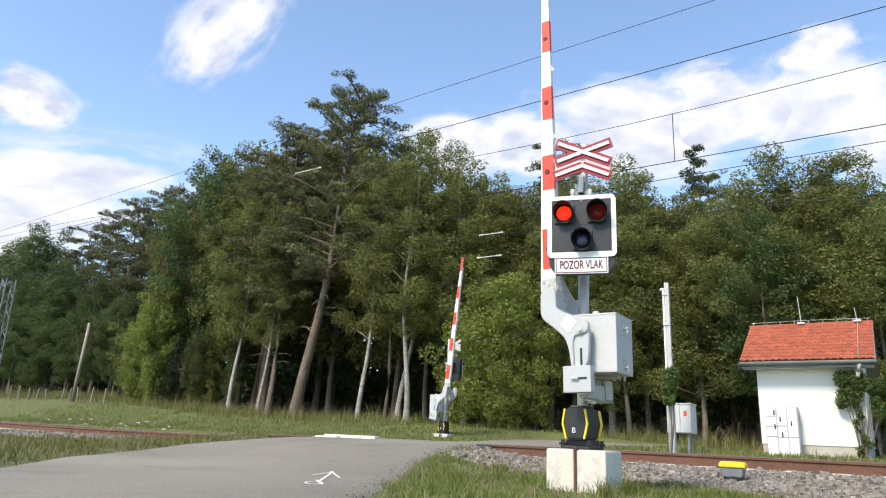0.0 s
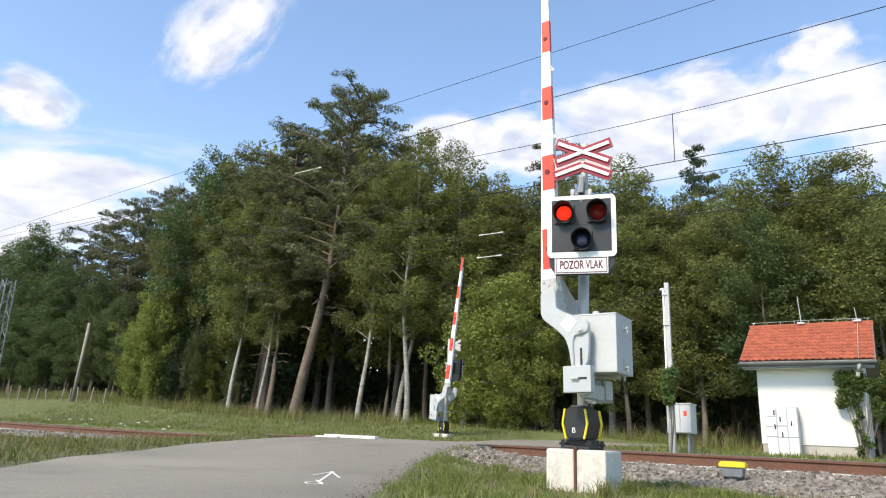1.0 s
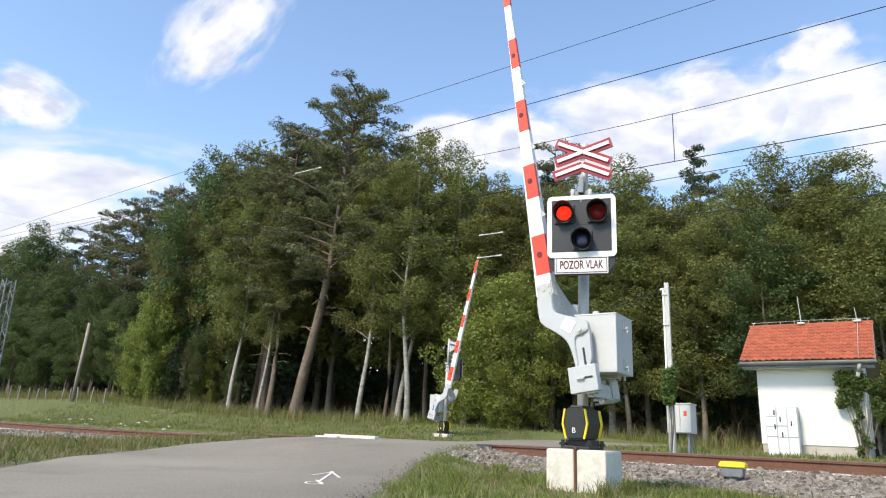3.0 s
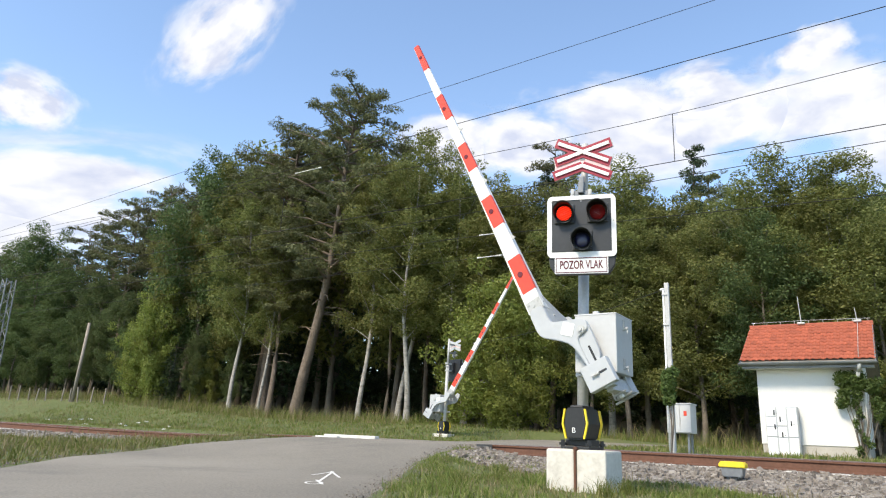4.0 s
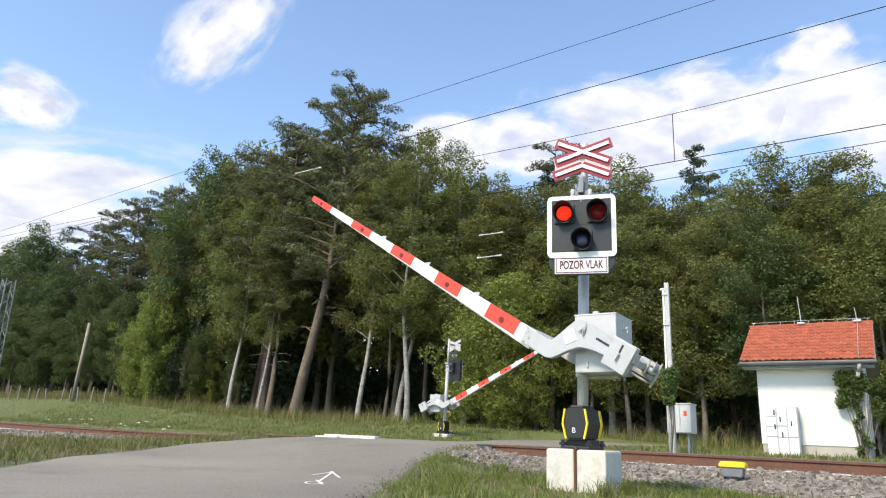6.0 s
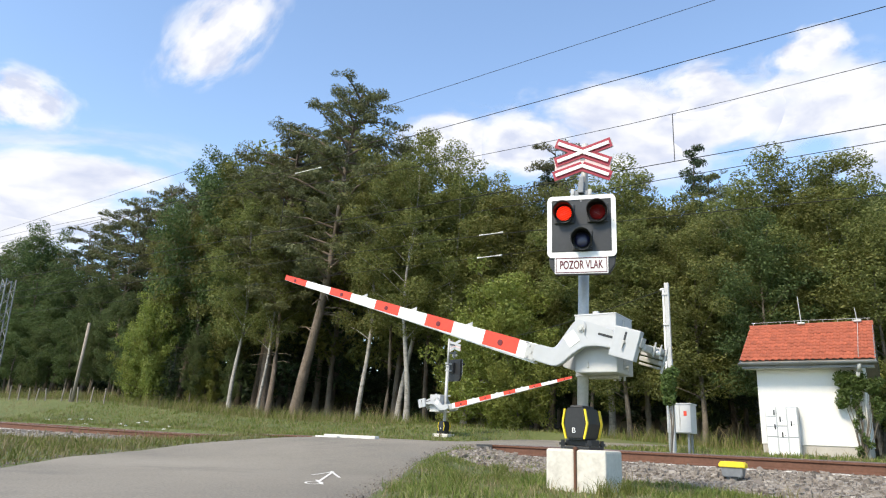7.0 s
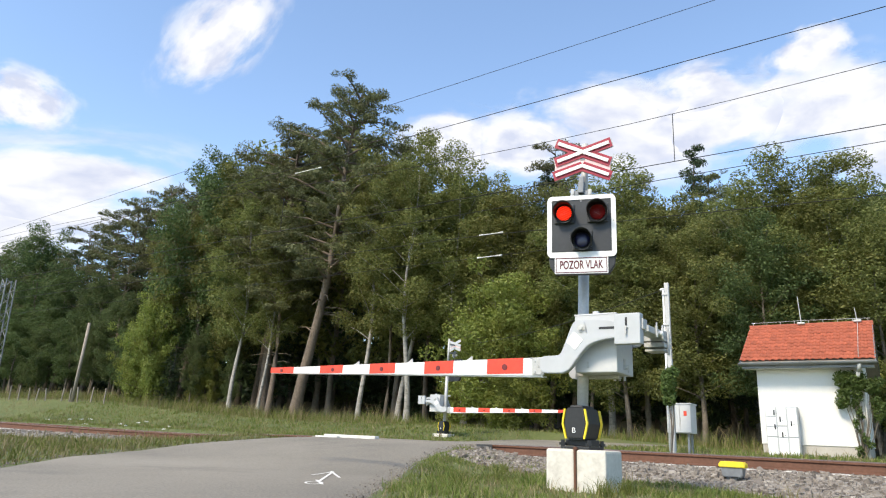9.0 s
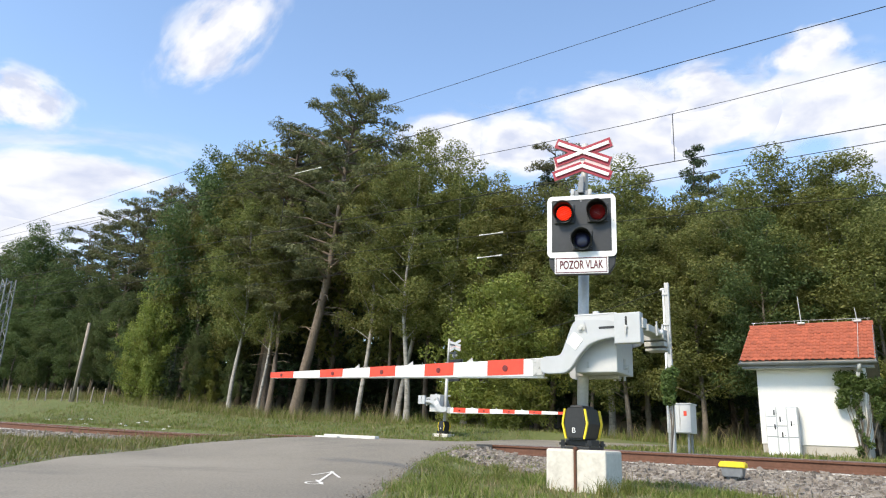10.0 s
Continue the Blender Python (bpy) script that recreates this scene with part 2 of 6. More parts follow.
def plate(bm, outline, y0, y1, bevel=0.0):
    """A flat piece: an outline in x and z, with thickness from y0 to y1."""
    vs = [bm.verts.new((x, y0, z)) for x, z in outline]
    f = bm.faces.new(vs)
    r = bmesh.ops.extrude_face_region(bm, geom=[f])
    nv = [g for g in r["geom"] if isinstance(g, bmesh.types.BMVert)]
    bmesh.ops.translate(bm, vec=(0, y1 - y0, 0), verts=nv)
    if bevel:
        es = list({e for v in vs + nv for e in v.link_edges if len(e.link_faces) == 2 and e.calc_face_angle(0) > 1.0})
        bmesh.ops.bevel(bm, geom=es, offset=bevel, segments=2, affect="EDGES")
    return vs + nv


def rounded(w, h, r, n=5, x0=0.0, z0=0.0):
    pts = []
    for cx, cz, a0 in ((w / 2 - r, h / 2 - r, 0), (-w / 2 + r, h / 2 - r, 90), (-w / 2 + r, -h / 2 + r, 180), (w / 2 - r, -h / 2 + r, 270)):
        for k in range(n + 1):
            a = radians(a0 + 90 * k / n)
            pts.append((x0 + cx + r * math.cos(a), z0 + cz + r * math.sin(a)))
    return pts


def wire_curve(name, pts, radius, material, parent=None):
    cu = bpy.data.curves.new(name, "CURVE")
    cu.dimensions, cu.bevel_depth, cu.bevel_resolution, cu.use_fill_caps = "3D", radius, 1, True
    sp = cu.splines.new("POLY")
    sp.points.add(len(pts) - 1)
    for p, q in zip(sp.points, pts):
        p.co = (*q, 1)
    cu.materials.append(material)
    ob = new(name, cu)
    if parent:
        ob.parent = parent
    return ob


# ---- ground: Y runs across the railway, X along it ----
def smooth_step(x, a, b):
    t = min(1.0, max(0.0, (x - a) / (b - a)))
    return t * t * (3 - 2 * t)


def ground_z(x, y):
    u = -x
    beside = smooth_step(u, 4.0, 6.4) * (1 - 0.55 * smooth_step(u, 11.2, 14))
    base = 0.30 * smooth_step(y, 6.8, 10.8) * (beside + (1 - beside) * smooth_step(y, 13.0, 15.5))
    rise = (0.10 + 0.55 * smooth_step(u, 2, 16) + 0.95 * smooth_step(u, 22, 44)) * smooth_step(y, 17.0, 25.0)
    # the 3.4 m rise is added behind the trees to block low sky
    far = 0.35 * smooth_step(y, 26, 40) + 3.4 * smooth_step(y, 42, 58)
    bumps = 0.035 * noise.noise((x * 0.45, y * 0.45, 1.7)) + 0.012 * noise.noise((x * 2.1, y * 2.1, 4.2))
    dip = 0.06 * smooth_step(u, 11, 15) * smooth_step(y, 8.5, 10.5) * (1 - smooth_step(y, 13, 15))
    return base + rise + far + bumps - dip


# Road: (left x, right x) by y
ROAD = [(-14.0, 9.0, 11.6), (-6.0, 2.6, 5.0), (-3.0, -0.2, 2.0), (0.0, -3.3, -0.65), (2.0, -5.6, -1.9), (3.3, -7.1, -2.75), (4.8, -8.9, -3.65), (6.2, -10.0, -4.5), (7.8, -10.7, -5.4),
        (9.0, -10.6, -5.85), (10.7, -10.4, -6.4), (12.7, -10.5, -6.7), (15.0, -10.6, -6.6), (17.5, -11.0, -6.9), (19.5, -11.2, -6.9), (21.5, -11.2, -6.4), (23.5, -10.6, -5.0)]


def road_edges(y):
    for (y0, l0, r0), (y1, l1, r1) in zip(ROAD, ROAD[1:]):
        if y0 <= y <= y1:
            t = (y - y0) / (y1 - y0)
            return l0 + (l1 - l0) * t, r0 + (r1 - r0) * t
    return None


def on_road(x, y, margin=0.0):
    e = road_edges(y)
    return bool(e) and e[0] - margin < x < e[1] + margin


def road_z(x, y):
    """The carriageway: level across, rising smoothly to the rails."""
    top = 0.325 * smooth_step(y, 5.5, 11.2)
    return top + 0.16 * smooth_step(y, 17, 23) + 0.004 * noise.noise((x * 0.8, y * 0.8, 9.0))


def sheet_z(x, y):
    z = ground_z(x, y)
    e = road_edges(y)
    if e:
        d = max(e[0] - x, x - e[1])
        k = 1 - smooth_step(d, 0.0, 0.7)
        z = z + (road_z(x, y) - 0.045 - z) * k
    if 10.3 < y < 15.2:
        k = smooth_step(y, 10.3, 11.0) * (1 - smooth_step(y, 14.4, 15.2))
        z = min(z, z + (0.02 - z) * k)
    return z


def axis_steps(stops):
    out = [stops[0][0]]
    for (a, _), (b, step) in zip(stops, stops[1:]):
        n = max(1, round((b - a) / step))
        out += [a + (b - a) * (k + 1) / n for k in range(n)]
    return out


def build_ground():
    xs = axis_steps([(-2500, 0), (-300, 550), (-80, 22), (-30, 2.0), (-16, 0.5), (6, 0.22), (20, 2), (80, 10), (2500, 600)])
    ys = axis_steps([(-2500, 0), (-60, 600), (-8, 6), (2, 1), (12, 0.22), (20, 0.4), (30, 0.7), (80, 5), (2500, 600)])
    nx = len(xs)
    verts = [(x, y, sheet_z(x, y)) for y in ys for x in xs]
    faces = [(j * nx + i, j * nx + i + 1, (j + 1) * nx + i + 1, (j + 1) * nx + i) for j in range(len(ys) - 1) for i in range(nx - 1)]
    me = mesh_of("ground", verts, faces, M["grass_ground"], True)
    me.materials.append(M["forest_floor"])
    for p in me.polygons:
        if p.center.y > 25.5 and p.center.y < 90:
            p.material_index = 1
    tagged(new("ground", me), "uneven grassy ground beside the railway and road", "ground", kind="structure")


def build_road():
    ys = axis_steps([(-14, 0), (23.5, 0.22)])
    verts, faces, n = [], [], 15
    for y in ys:
        l, r = road_edges(y)
        wob = 0.07 * noise.noise((0, y * 1.6, 3)), 0.07 * noise.noise((7, y * 1.6, 3))
        for k in range(n):
            x = l + wob[0] + (r + wob[1] - l - wob[0]) * k / (n - 1)
            verts.append((x, y, road_z(x, y) - (0.06 if k in (0, n - 1) else 0)))
    for j in range(len(ys) - 1):
        for i in range(n - 1):
            faces.append((j * n + i, j * n + i + 1, (j + 1) * n + i + 1, (j + 1) * n + i))
    return tagged(new("road", mesh_of("road", verts, faces, M["asphalt"], True)), "worn grey asphalt road over the railway crossing", "road", kind="structure")


build_ground()
ROAD_SHEET = build_road()


# ---- railway ----
TRACK_Y = 12.73


def rail_z(x):
    u = -x
    return 0.33 - 0.11 * smooth_step(u, 11.5, 16) * (1 - 0.5 * smooth_step(u, 19, 28))


def build_track():
    xs = axis_steps([(-140, 0), (-40, 4), (14, 0.8), (40, 4)])
    # ballast bed
    prof = [(-4.1, -0.40), (-2.9, -0.32), (-1.95, -0.25), (-1.3, -0.215), (0, -0.205), (1.35, -0.19), (1.9, -0.2), (3.0, -0.34)]
    verts, faces, n = [], [], len(prof)
    for x in xs:
        for d, z in prof:
            verts.append((x, TRACK_Y + d + 0.12 * noise.noise((x * 0.7, d, 2)), rail_z(x) + z + 0.03 * noise.noise((x * 1.3, d * 3, 5))))
    for j in range(len(xs) - 1):
        for i in range(n - 1):
            faces.append((j * n + i, j * n + i + 1, (j + 1) * n + i + 1, (j + 1) * n + i))
    tagged(new("track_bed", mesh_of("track_bed", verts, faces, M["ballast"], False)), "grey crushed stone track bed under the rails", "track bed", kind="structure")
    # rails
    sec = [(-0.07, -0.172), (0.07, -0.172), (0.07, -0.16), (0.015, -0.142), (0.012, -0.05), (0.036, -0.036), (0.036, -0.004), (0.03, 0.0), (-0.03, 0.0), (-0.036, -0.004), (-0.036, -0.036), (-0.012, -0.05), (-0.015, -0.142), (-0.07, -0.16)]
    made = []
    for side in (-1, 1):
        verts, faces, n = [], [], len(sec)
        for x in xs:
            for d, z in sec:
                verts.append((x, TRACK_Y + side * 0.753 + d, rail_z(x) + z))
        for j in range(len(xs) - 1):
            for i in range(n):
                faces.append((j * n + i, j * n + (i + 1) % n, (j + 1) * n + (i + 1) % n, (j + 1) * n + i))
        me = mesh_of("rail", verts, faces, M["rust_rail"])
        me.materials.append(M["rail_top"])
        for p in me.polygons:
            if p.index % n in (6, 7, 8):
                p.material_index = 1
        made.append(tagged(new("rail", me), "rust-brown steel rail with a worn bright top", "rail", group="rails of the track"))
    # sleepers
    bm = bmesh.new()
    box(bm, (0.26, 2.5, 0.18), bevel=0.02)
    first = part("sleeper", bm, M["concrete"])
    tagged(first, "weathered concrete railway sleeper half sunk in ballast", "sleeper", group="sleepers of the track")
    k = 0
    x = -33.0
    while x < 7:
        if not -11.0 < x < -6.3:
            m = pose(x, TRACK_Y, rail_z(x) - 0.172 - 0.092)
            if k == 0:
                first.matrix_basis = m
            else:
                copy_thing(first, m)
            k += 1
        x += 0.62


def shoulder_y(x):
    """Where the grass verge gives way to gravel."""
    return 8.75 - 1.25 * smooth_step(x, -3.2, -1.0) - 0.9 * smooth_step(x, -1.2, 1.0)


def build_shoulder():
    """Gravel shoulders between the verge and the track bed, both sides of the road."""
    for x0, x1, y0, edge_at in ((-5.8, 5, 6.3, shoulder_y), (-32.0, -11.6, 7.6, lambda x: 8.1 + 2.4 * (1 - smooth_step(-x, 12.0, 15.5)))):
        xs, ys = axis_steps([(x0, 0), (x1, 0.16)]), axis_steps([(y0, 0), (10.8, 0.16)])
        nx = len(xs)
        verts = [(x, y, sheet_z(x, y) + 0.014 * (1 if y > edge_at(x) else -3) + 0.012 * noise.noise((x * 6, y * 6, 2))) for y in ys for x in xs]
        faces = [(j * nx + i, j * nx + i + 1, (j + 1) * nx + i + 1, (j + 1) * nx + i) for j in range(len(ys) - 1) for i in range(nx - 1)]
        tagged(new("gravel_shoulder", mesh_of("gravel_shoulder", verts, faces, M["ballast"])), "grey-brown gravel shoulder beside the track bed", "gravel", kind="structure")


def build_ballast_stones():
    """Loose crushed stones, denser along the near shoulder."""
    rng = np.random.default_rng(4)
    n = 26000
    x = np.concatenate([rng.uniform(-6.2, 3.5, n), rng.uniform(-32, -11.6, 7000)])
    y = np.concatenate([np.where(rng.random(n) < 0.62, TRACK_Y - np.abs(rng.normal(0.9, 1.7, n)), rng.uniform(6.4, 10.0, n)), TRACK_Y - rng.uniform(0.2, 4.5, 7000)])
    cube_v = np.array([(i, j, k) for k in (-1, 1) for j in (-1, 1) for i in (-1, 1)], float) * 0.72
    cube_f = np.array([(0, 1, 3, 2), (4, 6, 7, 5), (0, 4, 5, 1), (2, 3, 7, 6), (0, 2, 6, 4), (1, 5, 7, 3)])
    vs, fs = [], []
    for i in range(len(x)):
        d = y[i] - TRACK_Y
        if y[i] < (shoulder_y(x[i]) if x[i] > -8 else 8.2 + 2.4 * (1 - smooth_step(-x[i], 12.0, 15.5))) + 0.35 * noise.noise((x[i] * 1.5, y[i], 8)) or on_road(x[i], y[i], 0.1):
            continue
        bed = rail_z(x[i]) + np.interp(d, [-4.1, -2.9, -1.95, -1.3, 0], [-0.40, -0.32, -0.25, -0.215, -0.205])
        z = max(bed, sheet_z(x[i], y[i]))
        s = rng.uniform(0.016, 0.036) * (1.5 if rng.random() < 0.05 else 1)
        v = (cube_v * rng.uniform(0.55, 1.15, (1, 3)) + rng.normal(0, 0.2, (8, 3))) * s
        a = rng.uniform(0, 6.28)
        c, q = math.cos(a), math.sin(a)
        v = np.stack([v[:, 0] * c - v[:, 1] * q, v[:, 0] * q + v[:, 1] * c + v[:, 2] * 0.3, v[:, 2] + v[:, 0] * rng.uniform(-0.5, 0.5)], 1)
        fs.append(cube_f + 8 * len(vs))
        vs.append(v + (x[i], y[i], z + s * 0.35))
    me = mesh_of("ballast_stones", np.concatenate(vs), np.concatenate(fs), M["stone_mix"])
    tagged(new("ballast_stones", me), "loose grey and brown crushed stones on the track bed", "gravel", kind="stuff")


def stone_mix():
    m, nt, b = nodes_of("stone_mix")
    n, l = nt.nodes, nt.links
    geo = n.new("ShaderNodeNewGeometry")
    r = n.new("ShaderNodeValToRGB")
    e = r.color_ramp.elements
    e[0].color, e[1].color = (0.11, 0.09, 0.075, 1), (0.40, 0.36, 0.31, 1)
    e.new(0.4).color = (0.25, 0.215, 0.18, 1)
    e.new(0.75).color = (0.29, 0.255, 0.215, 1)
    l.new(geo.outputs["Random Per Island"], r.inputs["Fac"])
    tc = n.new("ShaderNodeTexCoord")
    no = n.new("ShaderNodeTexNoise")
    no.inputs["Scale"].default_value, no.inputs["Detail"].default_value = 35, 4
    l.new(tc.outputs["Object"], no.inputs["Vector"])
    mx = n.new("ShaderNodeMix")
    mx.data_type, mx.blend_type = "RGBA", "MULTIPLY"
    mx.inputs["Factor"].default_value = 0.45
    l.new(r.outputs["Color"], mx.inputs["A"])
    l.new(no.outputs["Fac"], mx.inputs["B"])
    l.new(mx.outputs["Result"], b.inputs["Base Color"])
    b.inputs["Roughness"].default_value = 0.92
    return m


M["stone_mix"] = stone_mix()
build_track()
build_shoulder()
build_ballast_stones()


# ---- crossing signal with barrier; local frame: pole foot, front towards -y, arm towards -x ----
PIVOT = Vector((0.15, -0.33, 1.465))
BEAM_B = -0.365          # beam centre below the pivot when closed
BEAM_FROM, BEAM_TO = 0.42, 4.417
BOARD_YAW = 16.6
TALL = 1.12             # height of the lamp board over its drawn height


def lean(z):
    return 0.0215 * (z - 0.36)


def rounded_off(pts, times=2):
    """Cuts the corners of a closed outline."""
    for _ in range(times):
        out = []
        for (ax, az), (bx, bz) in zip(pts, pts[1:] + pts[:1]):
            out += [(0.8 * ax + 0.2 * bx, 0.8 * az + 0.2 * bz), (0.2 * ax + 0.8 * bx, 0.2 * az + 0.8 * bz)]
        pts = out
    return pts


def build_arm(parent):
    """Barrier arm in its own space: pivot at the origin, closed along -x."""
    def depth(a):
        return 0.178 - 0.108 * (a - BEAM_FROM) / (BEAM_TO - BEAM_FROM)

    def top(a):
        return BEAM_B + 0.035 + 0.5 * depth(a) - 0.015

    bm = bmesh.new()
    thick = 0.035
    outline = [(-BEAM_FROM, top(BEAM_FROM)), (-BEAM_TO, top(BEAM_TO)), (-BEAM_TO, top(BEAM_TO) - depth(BEAM_TO)), (-BEAM_FROM, top(BEAM_FROM) - depth(BEAM_FROM))]
    plate(bm, outline, 0.0, thick, 0.004)
    # lower flange with its hinge notches
    plate(bm, [(-BEAM_FROM + 0.0, top(BEAM_FROM) - depth(BEAM_FROM) + 0.002), (-BEAM_TO + 0.3, top(BEAM_TO) - depth(BEAM_TO) + 0.006),
               (-BEAM_TO + 0.3, top(BEAM_TO) - depth(BEAM_TO) - 0.002), (-BEAM_FROM, top(BEAM_FROM) - depth(BEAM_FROM) - 0.012)], 0.012, 0.085)
    arm = part("barrier_arm", bm, M["white_paint"], parent, "tapered red and white striped barrier arm")
    arm.matrix_basis = Matrix.Translation(PIVOT)
    bm = bmesh.new()
    vs = [bm.verts.new(p) for p in ((-BEAM_FROM, 0.02, top(BEAM_FROM) - 0.002), (-3.7, 0.02, top(3.7) - 0.002), (-3.7, 0.045, top(3.7) - 0.004), (-BEAM_FROM, 0.12, top(BEAM_FROM) - 0.006))]
    f = bm.faces.new(vs)
    r = bmesh.ops.extrude_face_region(bm, geom=[f])
    bmesh.ops.translate(bm, vec=(0, 0, -0.008), verts=[g for g in r["geom"] if isinstance(g, bmesh.types.BMVert)])
    part("top_flange", bm, M["white_paint"], arm, "white stiffening flange")
    # red bands wrap the beam
    cuts = [(0.638, 1.061), (1.487, 1.874), (2.293, 2.679), (3.116, 3.501), (3.982, 4.42)]
    dots = (0.85, 1.686, 2.494, 3.28, 4.207)
    for a0, a1 in cuts:
        bm = bmesh.new()
        e = 0.003
        plate(bm, [(-a0, top(a0) + e), (-a1, top(a1) + e), (-a1, top(a1) - depth(a1) * 0.93), (-a0, top(a0) - depth(a0) * (0.88 if a0 < 3.5 else 0.97))], -e, thick + e)
        part("red_band", bm, M["red_paint"], arm, "red reflective band")
    for d in dots:
        bm = bmesh.new()
        r = 0.034 - 0.003 * d
        zc = top(d) - depth(d) * 0.5
        cyl(bm, r, r * 0.96, (-d, -0.002, zc), (-d, -0.009, zc), 20)
        back = bmesh.new()
        cyl(back, r, r * 0.96, (-d, thick + 0.002, zc), (-d, thick + 0.009, zc), 20)
        part("reflector", back, M["dark_red"], arm, "round dark red reflector")
        part("reflector", bm, M["dark_red"], arm, "round dark red reflector")
    for a in (1.25, 2.05, 2.86):
        bm = bmesh.new()
        plate(bm, [(-a, top(a) - 0.004), (-a - 0.1, top(a) - 0.008), (-a - 0.012, top(a) + 0.045)], 0.014, 0.020)
        part("stay_fin", bm, M["galvanised"], arm, "small triangular steel fin")
    # steel shoe joining beam and bracket
    bm = bmesh.new()
    plate(bm, [(-0.40, -0.262), (-0.525, -0.262), (-0.535, -0.28), (-0.53, -0.425), (-0.40, -0.425)], -0.012, 0.0, 0.003)
    for bx, bz in ((-0.43, -0.29), (-0.50, -0.29), (-0.43, -0.40), (-0.50, -0.40), (-0.465, -0.345)):
        cyl(bm, 0.011, 0.011, (bx, -0.012, bz), (bx, -0.02, bz), 8)
    part("shoe", bm, M["galvanised"], arm, "bolted galvanised clamp plate")
    # cranked bracket: a recessed web, a raised S-shaped casting, and its twin behind the pole
    lower = [(0.36, -0.10), (0.205, -0.117), (0.085, -0.155), (0.0, -0.24), (-0.09, -0.36), (-0.135, -0.40), (-0.19, -0.416), (-0.42, -0.414)]
    upper = [(-0.42, -0.25), (-0.225, -0.25), (-0.19, -0.215), (-0.085, 0.045), (-0.035, 0.085)]
    web_line = rounded_off(upper + [(0.36, 0.062)] + lower)
    raised = rounded_off(upper + [(0.035, 0.07), (0.058, 0.0), (0.06, -0.055), (0.12, -0.078), (0.36, -0.072)] + lower)
    bm = bmesh.new()
    plate(bm, web_line, -0.042, 0.004, 0.004)
    part("bracket_web", bm, M["grey_paint"], arm, "recessed grey web of the bracket")
    bm = bmesh.new()
    plate(bm, raised, -0.062, -0.038, 0.006)
    part("bracket", bm, M["grey_paint"], arm, "cranked grey cast bracket")
    bm = bmesh.new()
    plate(bm, web_line, 0.57, 0.60, 0.006)
    part("rear_bracket", bm, M["grey_paint"], arm, "second cranked bracket behind the pole")
    # cross web tying both brackets, tapering towards the beam
    bm = bmesh.new()
    rows = [((-0.56, -0.262), 0.12), ((-0.42, -0.262), 0.34), ((-0.30, -0.262), 0.57), ((-0.232, -0.262), 0.57), ((-0.20, -0.222), 0.57)]
    prev = None
    for (x, z), d in rows:
        now = [bm.verts.new(p) for p in ((x, 0.0, z), (x, d, z), (x, d, z - 0.012), (x, 0.0, z - 0.012))]
        if prev:
            for k in range(4):
                bm.faces.new((prev[k], prev[(k + 1) % 4], now[(k + 1) % 4], now[k]))
        else:
            bm.faces.new(now)
        prev = now
    bm.faces.new(prev)
    for k in range(4):
        x = -0.48 + 0.07 * k
        cyl(bm, 0.01, 0.01, (x, 0.05 + 0.06 * k, -0.262), (x, 0.05 + 0.06 * k, -0.252), 6)
    part("cross_web", bm, M["galvanised"], arm, "dull steel web tying both brackets")
    bm = bmesh.new()
    plate(bm, rounded(0.165, 0.022, 0.01, 3, 0.262, -0.004), -0.045, -0.0415)
    part("slot", bm, M["black_plastic"], arm, "dark slot")
    bm = bmesh.new()
    plate(bm, rounded(0.125, 0.125, 0.008, 2), -0.0665, -0.0625)
    sticker = part("sticker", bm, M["white_paint"], arm, "white square sticker")
    sticker.matrix_basis = pose(-0.055, 0, -0.115, 0, 40, 0)
    bm = bmesh.new()
    cyl(bm, 0.042, 0.042, (0.012, 0.10, 0), (0.012, -0.066, 0), 24)
    cyl(bm, 0.034, 0.034, (0.012, -0.066, 0), (0.012, -0.072, 0), 24)
    cyl(bm, 0.022, 0.020, (0.012, -0.072, 0), (0.012, -0.086, 0), 6)
    part("pivot_bolt", bm, M["galvanised"], arm, "steel pivot bolt")
    # cover and counterweights
    bm = bmesh.new()
    box(bm, (0.242, 0.09, 0.276), (0.474, -0.060, -0.028), 0.008)
    part("weight_cover", bm, M["grey_paint"], arm, "square grey cover plate")
    bm = bmesh.new()
    plate(bm, rounded(0.02, 0.10, 0.008, 2, 0.468, 0.025), -0.1075, -0.105)
    part("latch_slot", bm, M["black_plastic"], arm, "dark latch slot")
    bm = bmesh.new()
    cyl(bm, 0.016, 0.014, (0.468, -0.105, -0.02), (0.468, -0.13, -0.02), 10)
    box(bm, (0.018, 0.014, 0.075), (0.468, -0.125, -0.045), 0.004)
    part("cover_latch", bm, M["galvanised"], arm, "steel latch")
    for x0, x1, y0, y1, z0, z1 in ((0.50, 0.635, 0.0, 0.58, -0.05, 0.012), (0.44, 0.635, 0.41, 0.60, -0.075, -0.022), (0.44, 0.635, 0.41, 0.60, -0.132, -0.088),
                                   (0.56, 0.612, -0.07, 0.03, -0.032, 0.06), (0.44, 0.625, 0.43, 0.60, -0.170, -0.148), (0.44, 0.625, 0.43, 0.60, 0.0, 0.028)):
        bm = bmesh.new()
        box(bm, (x1 - x0, y1 - y0, z1 - z0), ((x0 + x1) / 2, (y0 + y1) / 2, (z0 + z1) / 2), 0.005)
        part("counterweight", bm, M["galvanised"], arm, "grey steel counterweight bar")
    for yy in (0.18, 0.34, 0.50):
        bm = bmesh.new()
        low = -0.075 if yy < 0.4 else -0.20
        box(bm, (0.02, 0.024, 0.03 - low), (0.646, yy, (0.03 + low) / 2), 0.004)
        cyl(bm, 0.008, 0.008, (0.646, yy, 0.02), (0.646, yy, 0.06), 8)
        part("weight_clamp", bm, M["galvanised"], arm, "steel clamp strap with a threaded rod")
    bm = bmesh.new()
